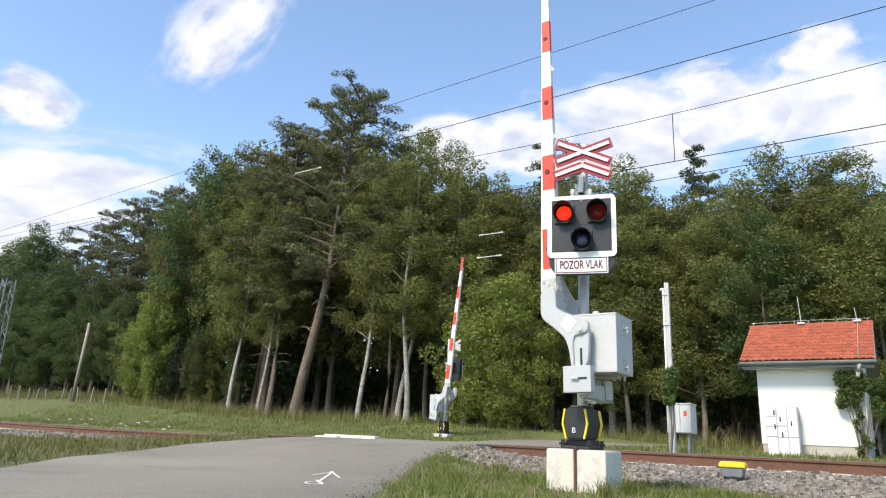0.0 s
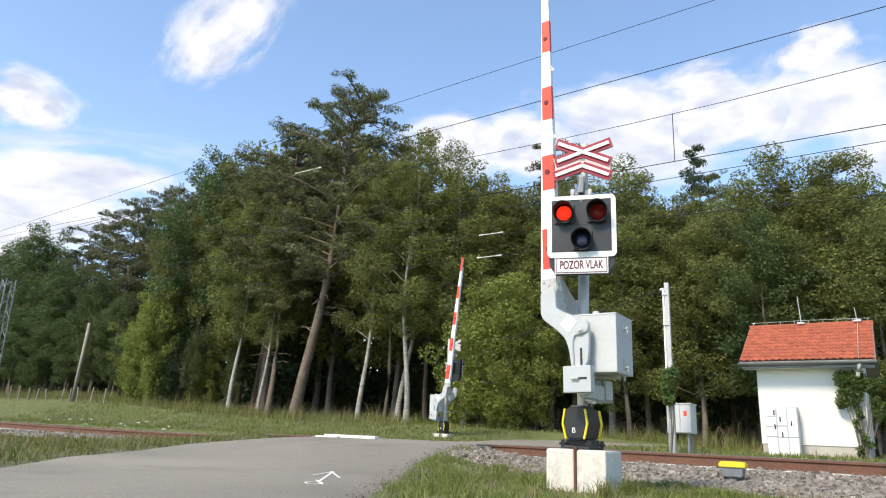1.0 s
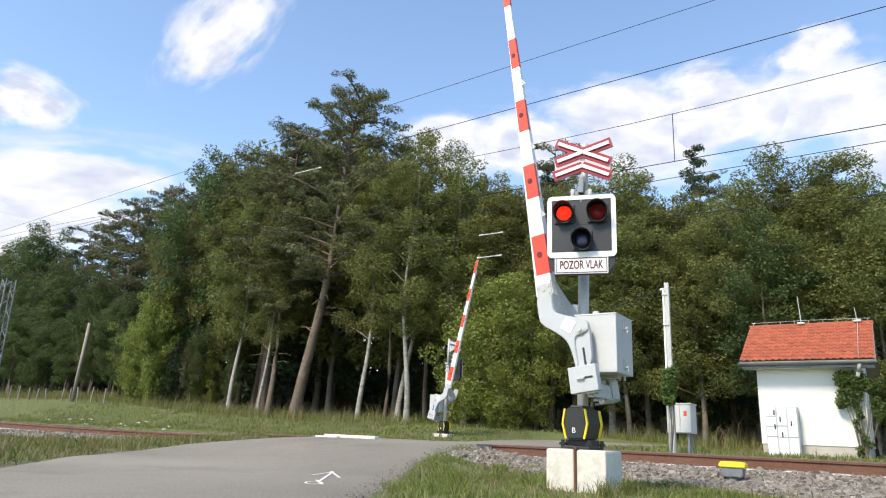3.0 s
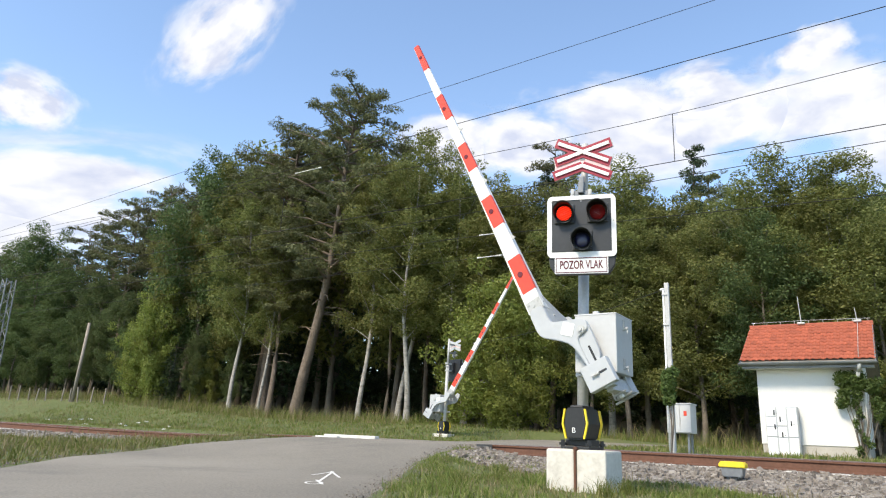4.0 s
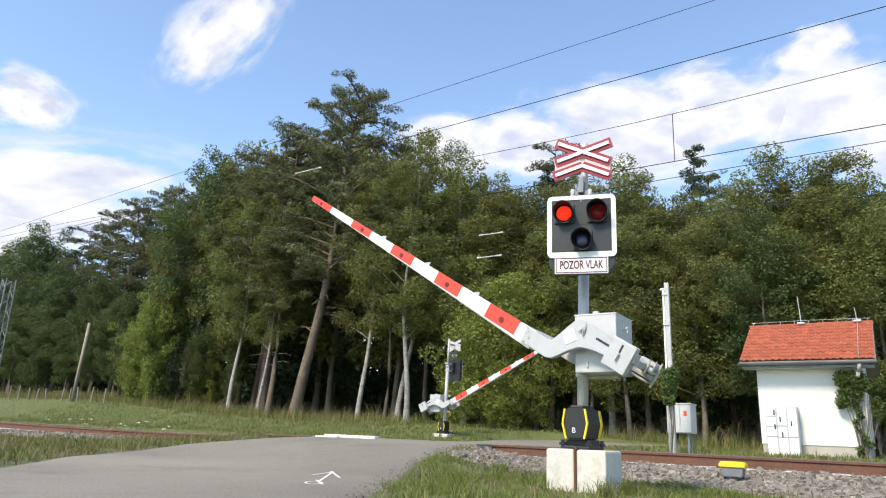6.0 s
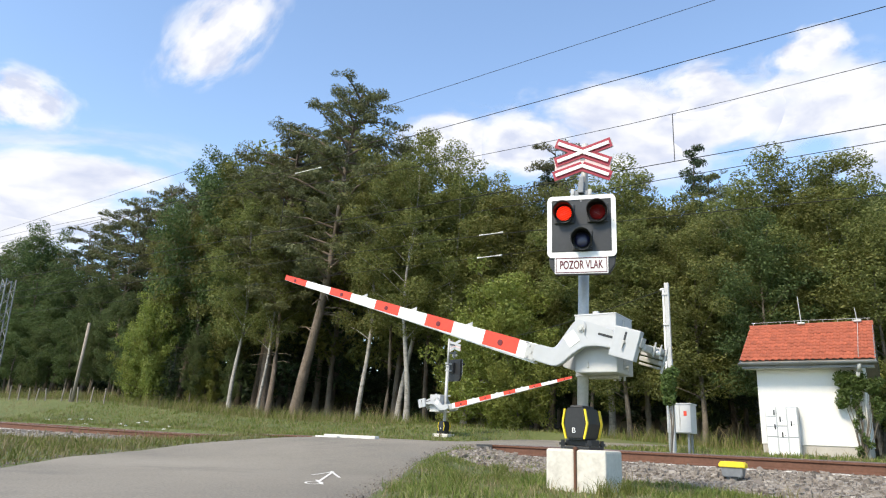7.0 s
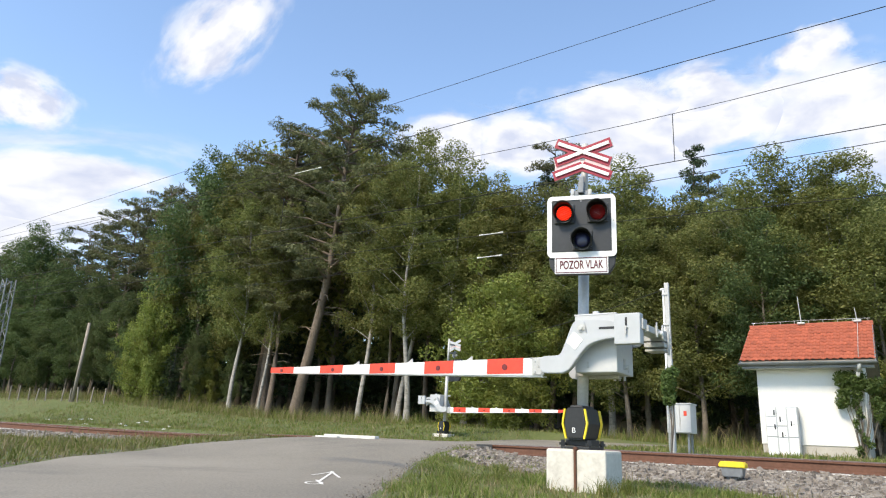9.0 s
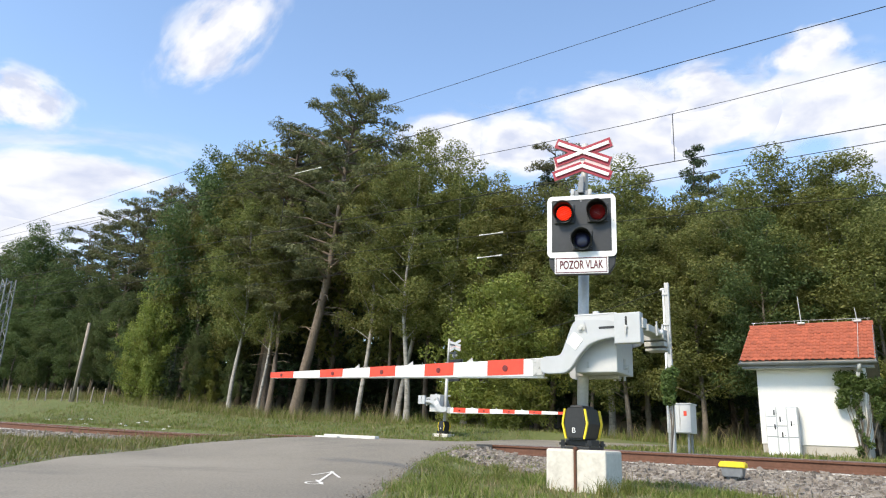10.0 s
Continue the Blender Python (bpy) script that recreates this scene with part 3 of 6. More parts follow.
    bmesh.ops.create_uvsphere(bm, u_segments=14, v_segments=8, radius=0.025, matrix=Matrix.Translation((0.656, 0.26, -0.03)))
    part("eye_bolt", bm, M["white_paint"], arm, "pale round clamp knob", True)
    return arm


def build_lamp(parent, x, z, kind):
    y = -0.10
    bm = bmesh.new()
    box(bm, (0.205, 0.03, 0.205), (0, 0.0, 0), 0.01)
    lamp = part("lamp", bm, M["dark_panel"], parent, "square black lamp module")
    lamp.matrix_basis = pose(x, y, z) @ Matrix.Diagonal((1.0, 1.0, 1.0 / TALL, 1.0))
    r = 0.078
    # hood: a tube, longer above than below
    bm = bmesh.new()
    n = 36
    rings = []
    for rad, off in ((r + 0.026, 0), (r + 0.025, 1), (r + 0.019, 1), (r + 0.019, 0)):
        ring = []
        for k in range(n):
            a = 2 * math.pi * k / n
            reach = 0.055 + 0.125 * smooth_step(math.sin(a), -0.8, 0.4)
            ring.append(bm.verts.new((rad * math.cos(a), -0.012 - (reach if off else 0), rad * math.sin(a) - (0.012 if off else 0))))
        rings.append(ring)
    for p in range(4):
        q = (p + 1) % 4
        for k in range(n):
            bm.faces.new((rings[p][k], rings[p][(k + 1) % n], rings[q][(k + 1) % n], rings[q][k]))
    part("hood", bm, M["black_plastic"], lamp, "black visor hood", True)
    # dome lens
    bm = bmesh.new()
    rows = []
    for i in range(7):
        a = radians(90 * i / 6)
        rr, yy = r * math.cos(a), -0.040 - 0.022 * math.sin(a)
        if i == 6:
            rows.append([bm.verts.new((0, yy, 0))])
        else:
            rows.append([bm.verts.new((rr * math.cos(2 * math.pi * k / 32), yy, rr * math.sin(2 * math.pi * k / 32))) for k in range(32)])
    for i in range(5):
        for k in range(32):
            bm.faces.new((rows[i][k], rows[i][(k + 1) % 32], rows[i + 1][(k + 1) % 32], rows[i + 1][k]))
    for k in range(32):
        bm.faces.new((rows[5][k], rows[5][(k + 1) % 32], rows[6][0]))
    part("lens", bm, M["red_glass"] if kind == "red" else M["blue_glass"], lamp, "domed red lens" if kind == "red" else "domed dark blue lens", True)
    if kind != "red":
        return lamp
    bm = bmesh.new()
    cyl(bm, r, r, (0, -0.016, 0), (0, -0.020, 0), 28)
    part("reflector_bowl", bm, M["dark_red"], lamp, "dark red reflector bowl", True)
    bm = bmesh.new()
    cyl(bm, 0.075, 0.075, (0, 0.0, 0), (0, -0.001, 0), 28)
    for f in bm.faces:
        f.material_index = 0 if f.calc_center_median().y < -0.0009 else 1
        f.smooth = False
    led = part("light_disc", bm, [M["red_led"], M["dark_red"]], lamp, "glowing red light disc")
    led.matrix_basis = pose(0, -0.028, 0)
    return lamp


def text_part(name, body, size, at, material, parent, depth=0.002, yaw=0.0, stretch=1.0):
    cu = bpy.data.curves.new(name, "FONT")
    cu.offset = 0.0018 if len(body) > 1 else 0.0
    cu.body, cu.size, cu.extrude, cu.align_x, cu.align_y = body, size, depth, "CENTER", "CENTER"
    ob = new(name + "_source", cu)
    me = bpy.data.meshes.new_from_object(ob.evaluated_get(bpy.context.evaluated_depsgraph_get()))
    bpy.data.objects.remove(ob)
    me.materials.clear()
    me.materials.append(material)
    me.transform(pose(0, 0, 0, 90, 0, 0) @ Matrix.Diagonal((stretch, 1, 1, 1)))
    o = new(name, me)
    o.parent = parent
    o.matrix_basis = pose(*at, 0, 0, yaw)
    return o


SIGNAL_AT = pose(-2.56, 6.41, 0.0)


def shift_to_eye(m, forward, size):
    """Brings a sign nearer the camera, shrunk to keep its size in the view."""
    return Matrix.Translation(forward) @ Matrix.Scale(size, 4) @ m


def build_signal():
    root = thing("crossing_signal")
    tagged(root, "grey level crossing signal with red lamps and striped barrier arm", "crossing signal", group="crossing signals")
    bm = bmesh.new()
    cyl(bm, 0.054, 0.054, (lean(0.36), 0, 0.36), (lean(2.6), 0, 2.6), 24)
    cyl(bm, 0.036, 0.036, (lean(2.6), 0, 2.6), (lean(3.56), 0, 3.52), 20)
    cyl(bm, 0.062, 0.058, (lean(2.55), 0, 2.55), (lean(2.62), 0, 2.62), 20)
    part("pole", bm, M["galvanised"], root, "galvanised steel pole", True)
    # drive box
    bm = bmesh.new()
    box(bm, (0.412, 0.47, 0.552), (0.242, -0.015, 1.342), 0.012)
    drive = part("drive_box", bm, M["light_paint"], root, "light grey sheet steel drive cabinet")
    bm = bmesh.new()
    box(bm, (0.055, 0.05, 0.035), (0.235, -0.2, 1.635), 0.008)
    box(bm, (0.42, 0.478, 0.016), (0.242, -0.015, 1.617), 0.005)
    part("lid", bm, M["light_paint"], drive)
    for zz in (1.53, 1.16):
        bm = bmesh.new()
        box(bm, (0.014, 0.05, 0.10), (0.453, -0.05, zz), 0.004)
        cyl(bm, 0.018, 0.014, (0.45, -0.04, zz - 0.03), (0.49, -0.04, zz - 0.03), 10)
        box(bm, (0.012, 0.016, 0.065), (0.485, -0.04, zz - 0.045), 0.003)
        part("lock", bm, M["galvanised"], drive, "steel quarter-turn lock")
    bm = bmesh.new()
    box(bm, (0.02, 0.012, 0.055), (0.165, -0.256, 1.14), 0.003)
    part("catch", bm, M["galvanised"], drive)
    bm = bmesh.new()
    box(bm, (0.30, 0.10, 0.03), (0.22, 0.05, 1.05), 0.004)
    for k in range(3):
        cyl(bm, 0.012, 0.012, (0.30 + 0.05 * k, 0.10, 1.06), (0.30 + 0.05 * k, 0.10, 1.02), 8)
    part("drive_bracket", bm, M["galvanised"], drive, "bolted steel mounting bracket")
    # top bracket on pole with clamps
    for zz in (1.60, 1.08):
        bm = bmesh.new()
        cyl(bm, 0.07, 0.07, (lean(zz), 0, zz - 0.03), (lean(zz), 0, zz + 0.03), 20)
        box(bm, (0.2, 0.02, 0.05), (0.06, 0.07, zz), 0.003)
        part("pole_clamp", bm, M["galvanised"], root, "steel pole clamp", False)
    # base boot
    bx = lean(0.5)
    bm = bmesh.new()
    plate(bm, [(-0.092, 0.45), (-0.125, 0.60), (-0.102, 0.745), (0.102, 0.745), (0.125, 0.60), (0.092, 0.45)], -0.19, 0.19, 0.02)
    bmesh.ops.translate(bm, vec=(bx, 0, 0), verts=bm.verts)
    boot = part("base_boot", bm, M["black_plastic"], root, "black plastic base boot with yellow edges")
    for s in (-1, 1):
        bm = bmesh.new()
        plate(bm, [(s * 0.080, 0.46), (s * 0.113, 0.60), (s * 0.090, 0.735), (s * 0.108, 0.735), (s * 0.132, 0.60), (s * 0.099, 0.46)], -0.198, -0.17, 0.003)
        bmesh.ops.translate(bm, vec=(bx, 0, 0), verts=bm.verts)
        part("edge_strip", bm, M["yellow"], boot, "yellow reflective edge strip")
        bm = bmesh.new()
        plate(bm, [(s * 0.093, 0.46), (s * 0.127, 0.60), (s * 0.104, 0.735), (s * 0.112, 0.735), (s * 0.135, 0.60), (s * 0.101, 0.46)], 0.14, 0.198, 0.003)
        bmesh.ops.translate(bm, vec=(bx, 0, 0), verts=bm.verts)
        part("edge_strip", bm, M["yellow"], boot, "yellow reflective edge strip")
    text_part("letter", "B", 0.07, (bx - 0.01, -0.194, 0.535), M["white_paint"], boot)
    bm = bmesh.new()
    box(bm, (0.13, 0.3, 0.03), (bx, 0, 0.755), 0.012)
    cyl(bm, 0.008, 0.008, (bx - 0.02, -0.165, 0.70), (bx - 0.02, -0.182, 0.70), 8)
    part("boot_cap", bm, M["black_plastic"], boot)
    bm = bmesh.new()
    box(bm, (0.28, 0.40, 0.025), (bx, 0, 0.38), 0.006)
    for sx in (-0.13, 0.13):
        for sy in (-0.17, 0.17):
            cyl(bm, 0.02, 0.02, (bx + sx, sy, 0.39), (bx + sx, sy, 0.45), 8)
            cyl(bm, 0.034, 0.034, (bx + sx, sy, 0.40), (bx + sx, sy, 0.425), 6)
    box(bm, (0.25, 0.25, 0.06), (bx, 0, 0.425), 0.01)
    part("foot_plate", bm, M["black_plastic"], root, "dark bolted foot plate")
    # lamp board, turned towards the road; offset and scale fit the camera's view
    turn = shift_to_eye(pose(lean(2.55) - 0.005, -0.04, 0, 0, 0, BOARD_YAW) @ Matrix.Translation((0, 0, 2.545)) @ Matrix.Diagonal((0.99, 1.0, TALL, 1.0)) @ Matrix.Translation((0, 0, -2.545)), (0.1152, -0.2885, 0.0189), 0.955)
    bm = bmesh.new()
    plate(bm, rounded(0.70, 0.59, 0.05, 5, 0, 2.56), -0.095, -0.05, 0.004)
    board = part("signal_board", bm, M["dark_panel"], root, "dark signal board with a white rim")
    board.matrix_basis = turn
    bm = bmesh.new()
    outer, inner = rounded(0.70, 0.59, 0.05, 6, 0, 2.56), rounded(0.605, 0.50, 0.006, 6, 0, 2.565)
    ov, iv = [bm.verts.new((x, -0.102, z)) for x, z in outer], [bm.verts.new((x, -0.102, z)) for x, z in inner]
    ob_, ib = [bm.verts.new((x, -0.09, z)) for x, z in outer], [bm.verts.new((x, -0.09, z)) for x, z in inner]
    n = len(ov)
    for k in range(n):
        q = (k + 1) % n
        bm.faces.new((ov[k], ov[q], iv[q], iv[k]))
        bm.faces.new((ov[k], ov[q], ob_[q], ob_[k]))
        bm.faces.new((iv[k], iv[q], ib[q], ib[k]))
    part("white_rim", bm, M["white_paint"], board, "white reflective rim")
    bm = bmesh.new()
    plate(bm, [(-0.34, 2.29), (0.34, 2.29), (0.325, 2.19), (0.27, 2.115), (-0.27, 2.115), (-0.325, 2.19)], -0.085, 0.0, 0.006)
    plate(bm, rounded(0.66, 0.55, 0.05, 4, 0, 2.56), -0.052, 0.0, 0.01)
    plate(bm, rounded(0.24, 0.36, 0.02, 3, 0.02, 2.56), -0.01, 0.10, 0.01)
    part("housing", bm, M["black_plastic"], board, "black lamp housing")
    bm = bmesh.new()
    for sx, sz in ((-0.305, 2.8), (0.305, 2.8), (-0.305, 2.33), (0.305, 2.33), (0, 2.8), (0.325, 2.6)):
        cyl(bm, 0.006, 0.006, (sx, -0.1, sz), (sx, -0.106, sz), 8)
    part("screws", bm, M["galvanised"], board)
    for zz in (2.44, 2.68):
        bm = bmesh.new()
        box(bm, (0.07, 0.26, 0.05), (0.0, 0.19, zz), 0.006)
        cyl(bm, 0.062, 0.062, (0.0, 0.30, zz - 0.03), (0.0, 0.30, zz + 0.03), 18)
        part("stand_off_arm", bm, M["galvanised"], board, "steel arm holding the board off the pole")
    for w, x, z in ((0.2, 0.19, 2.437), (0.2, -0.215, 2.437), (0.12, 0.0, 2.69)):
        bm = bmesh.new()
        box(bm, (w, 0.004, 0.235), (x, -0.097, z))
        part("panel_cover", bm, M["dark_panel"], board, "screwed dark blanking panel")
    lamps = [build_lamp(board, -0.172, 2.678, "red"), build_lamp(board, 0.168, 2.678, "red"), build_lamp(board, 0.010, 2.418, "blue")]
    # wording plate
    bm = bmesh.new()
    plate(bm, rounded(0.535, 0.155, 0.008, 3, -0.005, 2.19), -0.104, -0.096)
    sign = part("word_plate", bm, M["white_paint"], board, "white plate reading POZOR VLAK in maroon")
    bm = bmesh.new()
    for x, z, w, h in ((0, 0.066, 0.515, 0.008), (0, -0.066, 0.515, 0.008), (-0.2535, 0, 0.008, 0.132), (0.2535, 0, 0.008, 0.132)):
        box(bm, (w, 0.003, h), (x - 0.005, -0.1055, 2.19 + z))
    part("border", bm, M["letter_maroon"], sign)
    text_part("lettering", "POZOR VLAK", 0.108, (-0.005, -0.1055, 2.19), M["letter_maroon"], sign, stretch=0.66)
    # warning cross with the lower chevron, also shifted and scaled to suit the camera
    cz = 3.385
    cross = thing("warning_cross")
    cross.parent = root
    cross.matrix_basis = shift_to_eye(pose(lean(3.35), -0.06, 0.005, 0, 0, BOARD_YAW) @ Matrix.Translation((0, 0, 3.30)) @ pose(0, 0, 0, 0, 3.0, 0) @ Matrix.Diagonal((1.05, 1.0, 1.16, 1.0)) @ Matrix.Translation((0, 0, -3.30)), (0.0870, -0.2179, 0.0143), 0.966)
    cross["label"] = "white double warning cross with red edges"
    half, width = 0.285, 0.094

    def band(x0, z0, x1, z1, w, y0, y1, taper=0.03):
        d = Vector((x1 - x0, z1 - z0)).normalized()
        nn = Vector((-d.y, d.x)) * w / 2
        a, b = Vector((x0, z0)), Vector((x1, z1))
        return [tuple(a + nn), tuple(b + nn), tuple(b - nn), tuple(a - nn)]
    def cross_piece(name, pts, y):
        for nm, w, mat_, yy in (("red_edge", width, M["sign_red"], y), ("white_face", width - 0.062, M["white_paint"], -0.018 + y * 0.2)):
            for k, (p, q) in enumerate(zip(pts, pts[1:])):
                bm = bmesh.new()
                pp, qq = Vector(p), Vector(q)
                if nm == "white_face":
                    d = (qq - pp).normalized() * 0.021
                    d *= 1.15
                    pp, qq = (pp + d if k == 0 else pp), (qq - d if k == len(pts) - 2 else qq)
                plate(bm, band(pp.x, pp.y, qq.x, qq.y, w, yy - k * 0.0012, yy - k * 0.0012 + 0.006), yy - k * 0.0012 - 0.006, yy - k * 0.0012, 0)
                part(nm, bm, mat_, cross)
    cross_piece("a", [(-half + 0.01, cz + 0.098), (half - 0.01, cz - 0.098)], 0.0)
    cross_piece("b", [(-half + 0.01, cz - 0.098), (half - 0.01, cz + 0.098)], -0.003)
    cross_piece("c", [(-half, cz - 0.235), (0, cz - 0.135), (half, cz - 0.235)], -0.002)
    bm = bmesh.new()
    plate(bm, [(-half + 0.01, cz - 0.26), (-half + 0.01, cz - 0.10), (0, cz), (half - 0.01, cz - 0.10), (half - 0.01, cz - 0.26), (0, cz - 0.16)], 0.002, 0.006)
    part("backing", bm, M["sign_pink"], cross, "pale backing sheet")
    for x0, z0, x1, z1 in ((-half, 0.098, half, -0.098), (-half, -0.098, half, 0.098), (-half, -0.235, 0, -0.135), (0, -0.135, half, -0.235)):
        bm = bmesh.new()
        plate(bm, band(x0, cz + z0, x1, cz + z1, width, 0, 0), 0.007 + 0.001 * (z0 > 0), 0.013 + 0.001 * (z0 > 0))
        part("back_plate", bm, M["grey_paint"], cross, "grey back of the cross")
    for name, size, at in (("cross_clamp", (0.05, 0.06, 0.16), (0, -0.02, 3.06)), ("clamp_bar", (0.17, 0.03, 0.05), (0, 0.0, 2.985)), ("clamp_block", (0.07, 0.07, 0.2), (0.0, 0.02, 2.99)),
                           ("clamp_arm", (0.05, 0.20, 0.05), (0.0, 0.10, 3.05)), ("clamp_arm", (0.05, 0.20, 0.05), (0.0, 0.10, 3.33))):
        bm = bmesh.new()
        box(bm, size, at, 0.007)
        part(name, bm, M["gutter"], cross, "dark steel clamp")
    for sx in (-0.085, 0.085):
        bm = bmesh.new()
        cyl(bm, 0.016, 0.016, (sx, -0.03, 2.985), (sx, 0.03, 2.985), 10)
        box(bm, (0.035, 0.05, 0.075), (sx, 0.0, 2.985), 0.006)
        part("clamp_nut", bm, M["galvanised"], cross, "steel clamp nut")
    arm = build_arm(root)
    return root, arm, lamps


def led_of(lamp):
    return next(c for c in lamp.children if c.name.startswith("light_disc"))


def child_named(ob, stem):
    return next(c for c in ob.children_recursive if c.name.split(".")[0] == stem)


signal, signal_arm, signal_lamps = build_signal()
signal.matrix_basis = SIGNAL_AT
FAR_AT = pose(-12.68, 19.6, 0.17)
far_signal = copy_thing(signal, FAR_AT)
far_arm = child_named(far_signal, "barrier_arm")
for stem, x, y in (("signal_board", lean(2.55) - 0.01, -0.04), ("warning_cross", lean(3.35), -0.06)):
    child_named(far_signal, stem).matrix_basis = pose(x + 0.06, -y + 0.24, 0, 0, 0, 166.0)
for stem in ("barrier_arm", "drive_box"):
    child_named(far_signal, stem).scale.x = -1
FAR_YAW = 0.0
far_arm.scale.x = -1.10
child_named(far_signal, "drive_box").matrix_basis = pose(0, 0, 0, 0, 0, FAR_YAW) @ Matrix.Diagonal((-1, 1, 1, 1))


def build_foundation(name, m, label):
    bm = bmesh.new()
    box(bm, (0.285, 0.45, 0.42), (-0.155, 0, 0.155), 0.025)
    a = part(name, bm, M["concrete"])
    a.matrix_basis = m
    tagged(a, label, "foundation", group="signal foundations")
    bm = bmesh.new()
    box(bm, (0.285, 0.45, 0.42), (0.150, 0, 0.155), 0.025)
    part("block", bm, M["concrete"], a)
    bm = bmesh.new()
    cyl(bm, 0.014, 0.014, (-0.003, -0.228, -0.05), (-0.003, -0.228, 0.365), 8)
    cyl(bm, 0.02, 0.02, (-0.003, -0.18, 0.37), (-0.003, -0.228, 0.37), 8)
    part("earth_strap", bm, M["rust_rail"], a, "rusty earthing strap")


build_foundation("foundation", pose(-2.54, 6.41, 0.0), "stained pale concrete foundation blocks under the near signal")
build_foundation("foundation", pose(-12.68, 19.6, 0.17), "pale concrete foundation blocks under the far signal")


# ---- signal hut ----
HUT_X0, HUT_X1, HUT_Y0, HUT_Y1 = -3.03, -0.60, 20.0, 23.4
HUT_G, HUT_EAVE = 0.30, 2.74


def build_hut():
    hut = thing("signal_hut", pose(0, 0, 0))
    tagged(hut, "small white plastered railway hut with orange tiled roof", "hut")
    cx, w, d = (HUT_X0 + HUT_X1) / 2, HUT_X1 - HUT_X0, HUT_Y1 - HUT_Y0
    ridge_y, ridge_z = HUT_Y0 + d / 2, 3.93
    t = 0.25
    bm = bmesh.new()
    box(bm, (w, t, HUT_EAVE - 0.62), (cx, HUT_Y0 + t / 2, (HUT_EAVE + 0.62) / 2), 0.01)
    part("front_wall", bm, M["plaster"], hut, "smooth white plaster wall")
    bm = bmesh.new()
    box(bm, (w, t, HUT_EAVE - 0.62), (cx, HUT_Y1 - t / 2, (HUT_EAVE + 0.62) / 2), 0.01)
    part("back_wall", bm, M["plaster"], hut)
    for x in (HUT_X0 + t / 2, HUT_X1 - t / 2):
        bm = bmesh.new()
        vs = [(HUT_Y0 + t, 0.62), (HUT_Y1 - t, 0.62), (HUT_Y1 - t, HUT_EAVE), (ridge_y, ridge_z - 0.12), (HUT_Y0 + t, HUT_EAVE)]
        f = bm.faces.new([bm.verts.new((x - t / 2, y, z)) for y, z in vs])
        r = bmesh.ops.extrude_face_region(bm, geom=[f])
        bmesh.ops.translate(bm, vec=(t, 0, 0), verts=[g for g in r["geom"] if isinstance(g, bmesh.types.BMVert)])
        part("gable_wall", bm, M["plaster"], hut)
    bm = bmesh.new()
    box(bm, (w - 0.04, d - 0.04, 0.62 - 0.0), (cx, (HUT_Y0 + HUT_Y1) / 2, 0.31), 0.01)
    part("plinth", bm, M["plinth"], hut, "grey-brown rendered plinth")
    # roof
    over_x, over_y = 0.33, 0.42
    slope = 0.575
    x0, x1 = HUT_X0 - over_x, HUT_X1 + over_x
    eave_y = HUT_Y0 - over_y
    eave_z = ridge_z - slope * (ridge_y - eave_y)
    bm = bmesh.new()
    for s in (-1, 1):
        ye = ridge_y + s * (ridge_y - eave_y)
        pts = [(ridge_y, ridge_z - 0.03), (ye, eave_z - 0.03), (ye, eave_z - 0.12), (ridge_y, ridge_z - 0.13)]
        f = bm.faces.new([bm.verts.new((x0 + 0.03, y, z)) for y, z in pts])
        r = bmesh.ops.extrude_face_region(bm, geom=[f])
        bmesh.ops.translate(bm, vec=(x1 - x0 - 0.06, 0, 0), verts=[g for g in r["geom"] if isinstance(g, bmesh.types.BMVert)])
    roof = part("roof", bm, M["wood_grey"], hut, "pitched roof of orange clay tiles")
    # curved tiles in courses
    rows, cols = 11, 20
    tw, run = (x1 - x0) / cols, math.hypot(ridge_y - eave_y, ridge_z - eave_z)
    tl = run / rows
    bm = bmesh.new()
    n = 8
    top_r, bot_r = [], []
    for j, yy in enumerate((0.0, tl * 1.12)):
        row_t, row_b = [], []
        for k in range(n + 1):
            f = k / n
            prof = 0.014 * math.sin(f * 2 * math.pi) + 0.016
            row_t.append(bm.verts.new((f * tw * 1.01, yy, prof + (0.022 if j == 0 else 0.0))))
            row_b.append(bm.verts.new((f * tw * 1.01, yy, prof + (0.006 if j == 0 else -0.014))))
        top_r.append(row_t)
        bot_r.append(row_b)
    for k in range(n):
        bm.faces.new((top_r[0][k], top_r[0][k + 1], top_r[1][k + 1], top_r[1][k]))
        bm.faces.new((top_r[0][k], bot_r[0][k], bot_r[0][k + 1], top_r[0][k + 1]))
    for j, k in ((0, 0), (0, n)):
        bm.faces.new((top_r[0][k], top_r[1][k], bot_r[1][k], bot_r[0][k]))
    tile = part("roof_tile", bm, M["roof_tile"], roof, "", True)
    pitch = math.degrees(math.atan(slope))
    rng = random.Random(3)
    first = True
    for r in range(rows):
        for c in range(cols):
            d = r * tl
            o = tile if first else new("roof_tile", tile.data)
            o.parent = roof
            first = False
            o.matrix_basis = pose(x0 + c * tw, eave_y + d * math.cos(radians(pitch)), eave_z + d * math.sin(radians(pitch)) + rng.uniform(-0.004, 0.004), pitch + rng.uniform(-0.5, 0.5), 0, 0)
    rest_v, rest_f = [], []
    tv = [v.co.copy() for v in tile.data.vertices]
    tf = [tuple(p.vertices) for p in tile.data.polygons]
    for r in range(rows):
        for c in range(cols):
            d = r * tl
            m = pose(x0 + (c + 1) * tw, 2 * ridge_y - eave_y - d * math.cos(radians(pitch)), eave_z + d * math.sin(radians(pitch)), pitch, 0, 180)
            base = len(rest_v)
            rest_v += [tuple(m @ v) for v in tv]
            rest_f += [tuple(i + base for i in f) for f in tf]
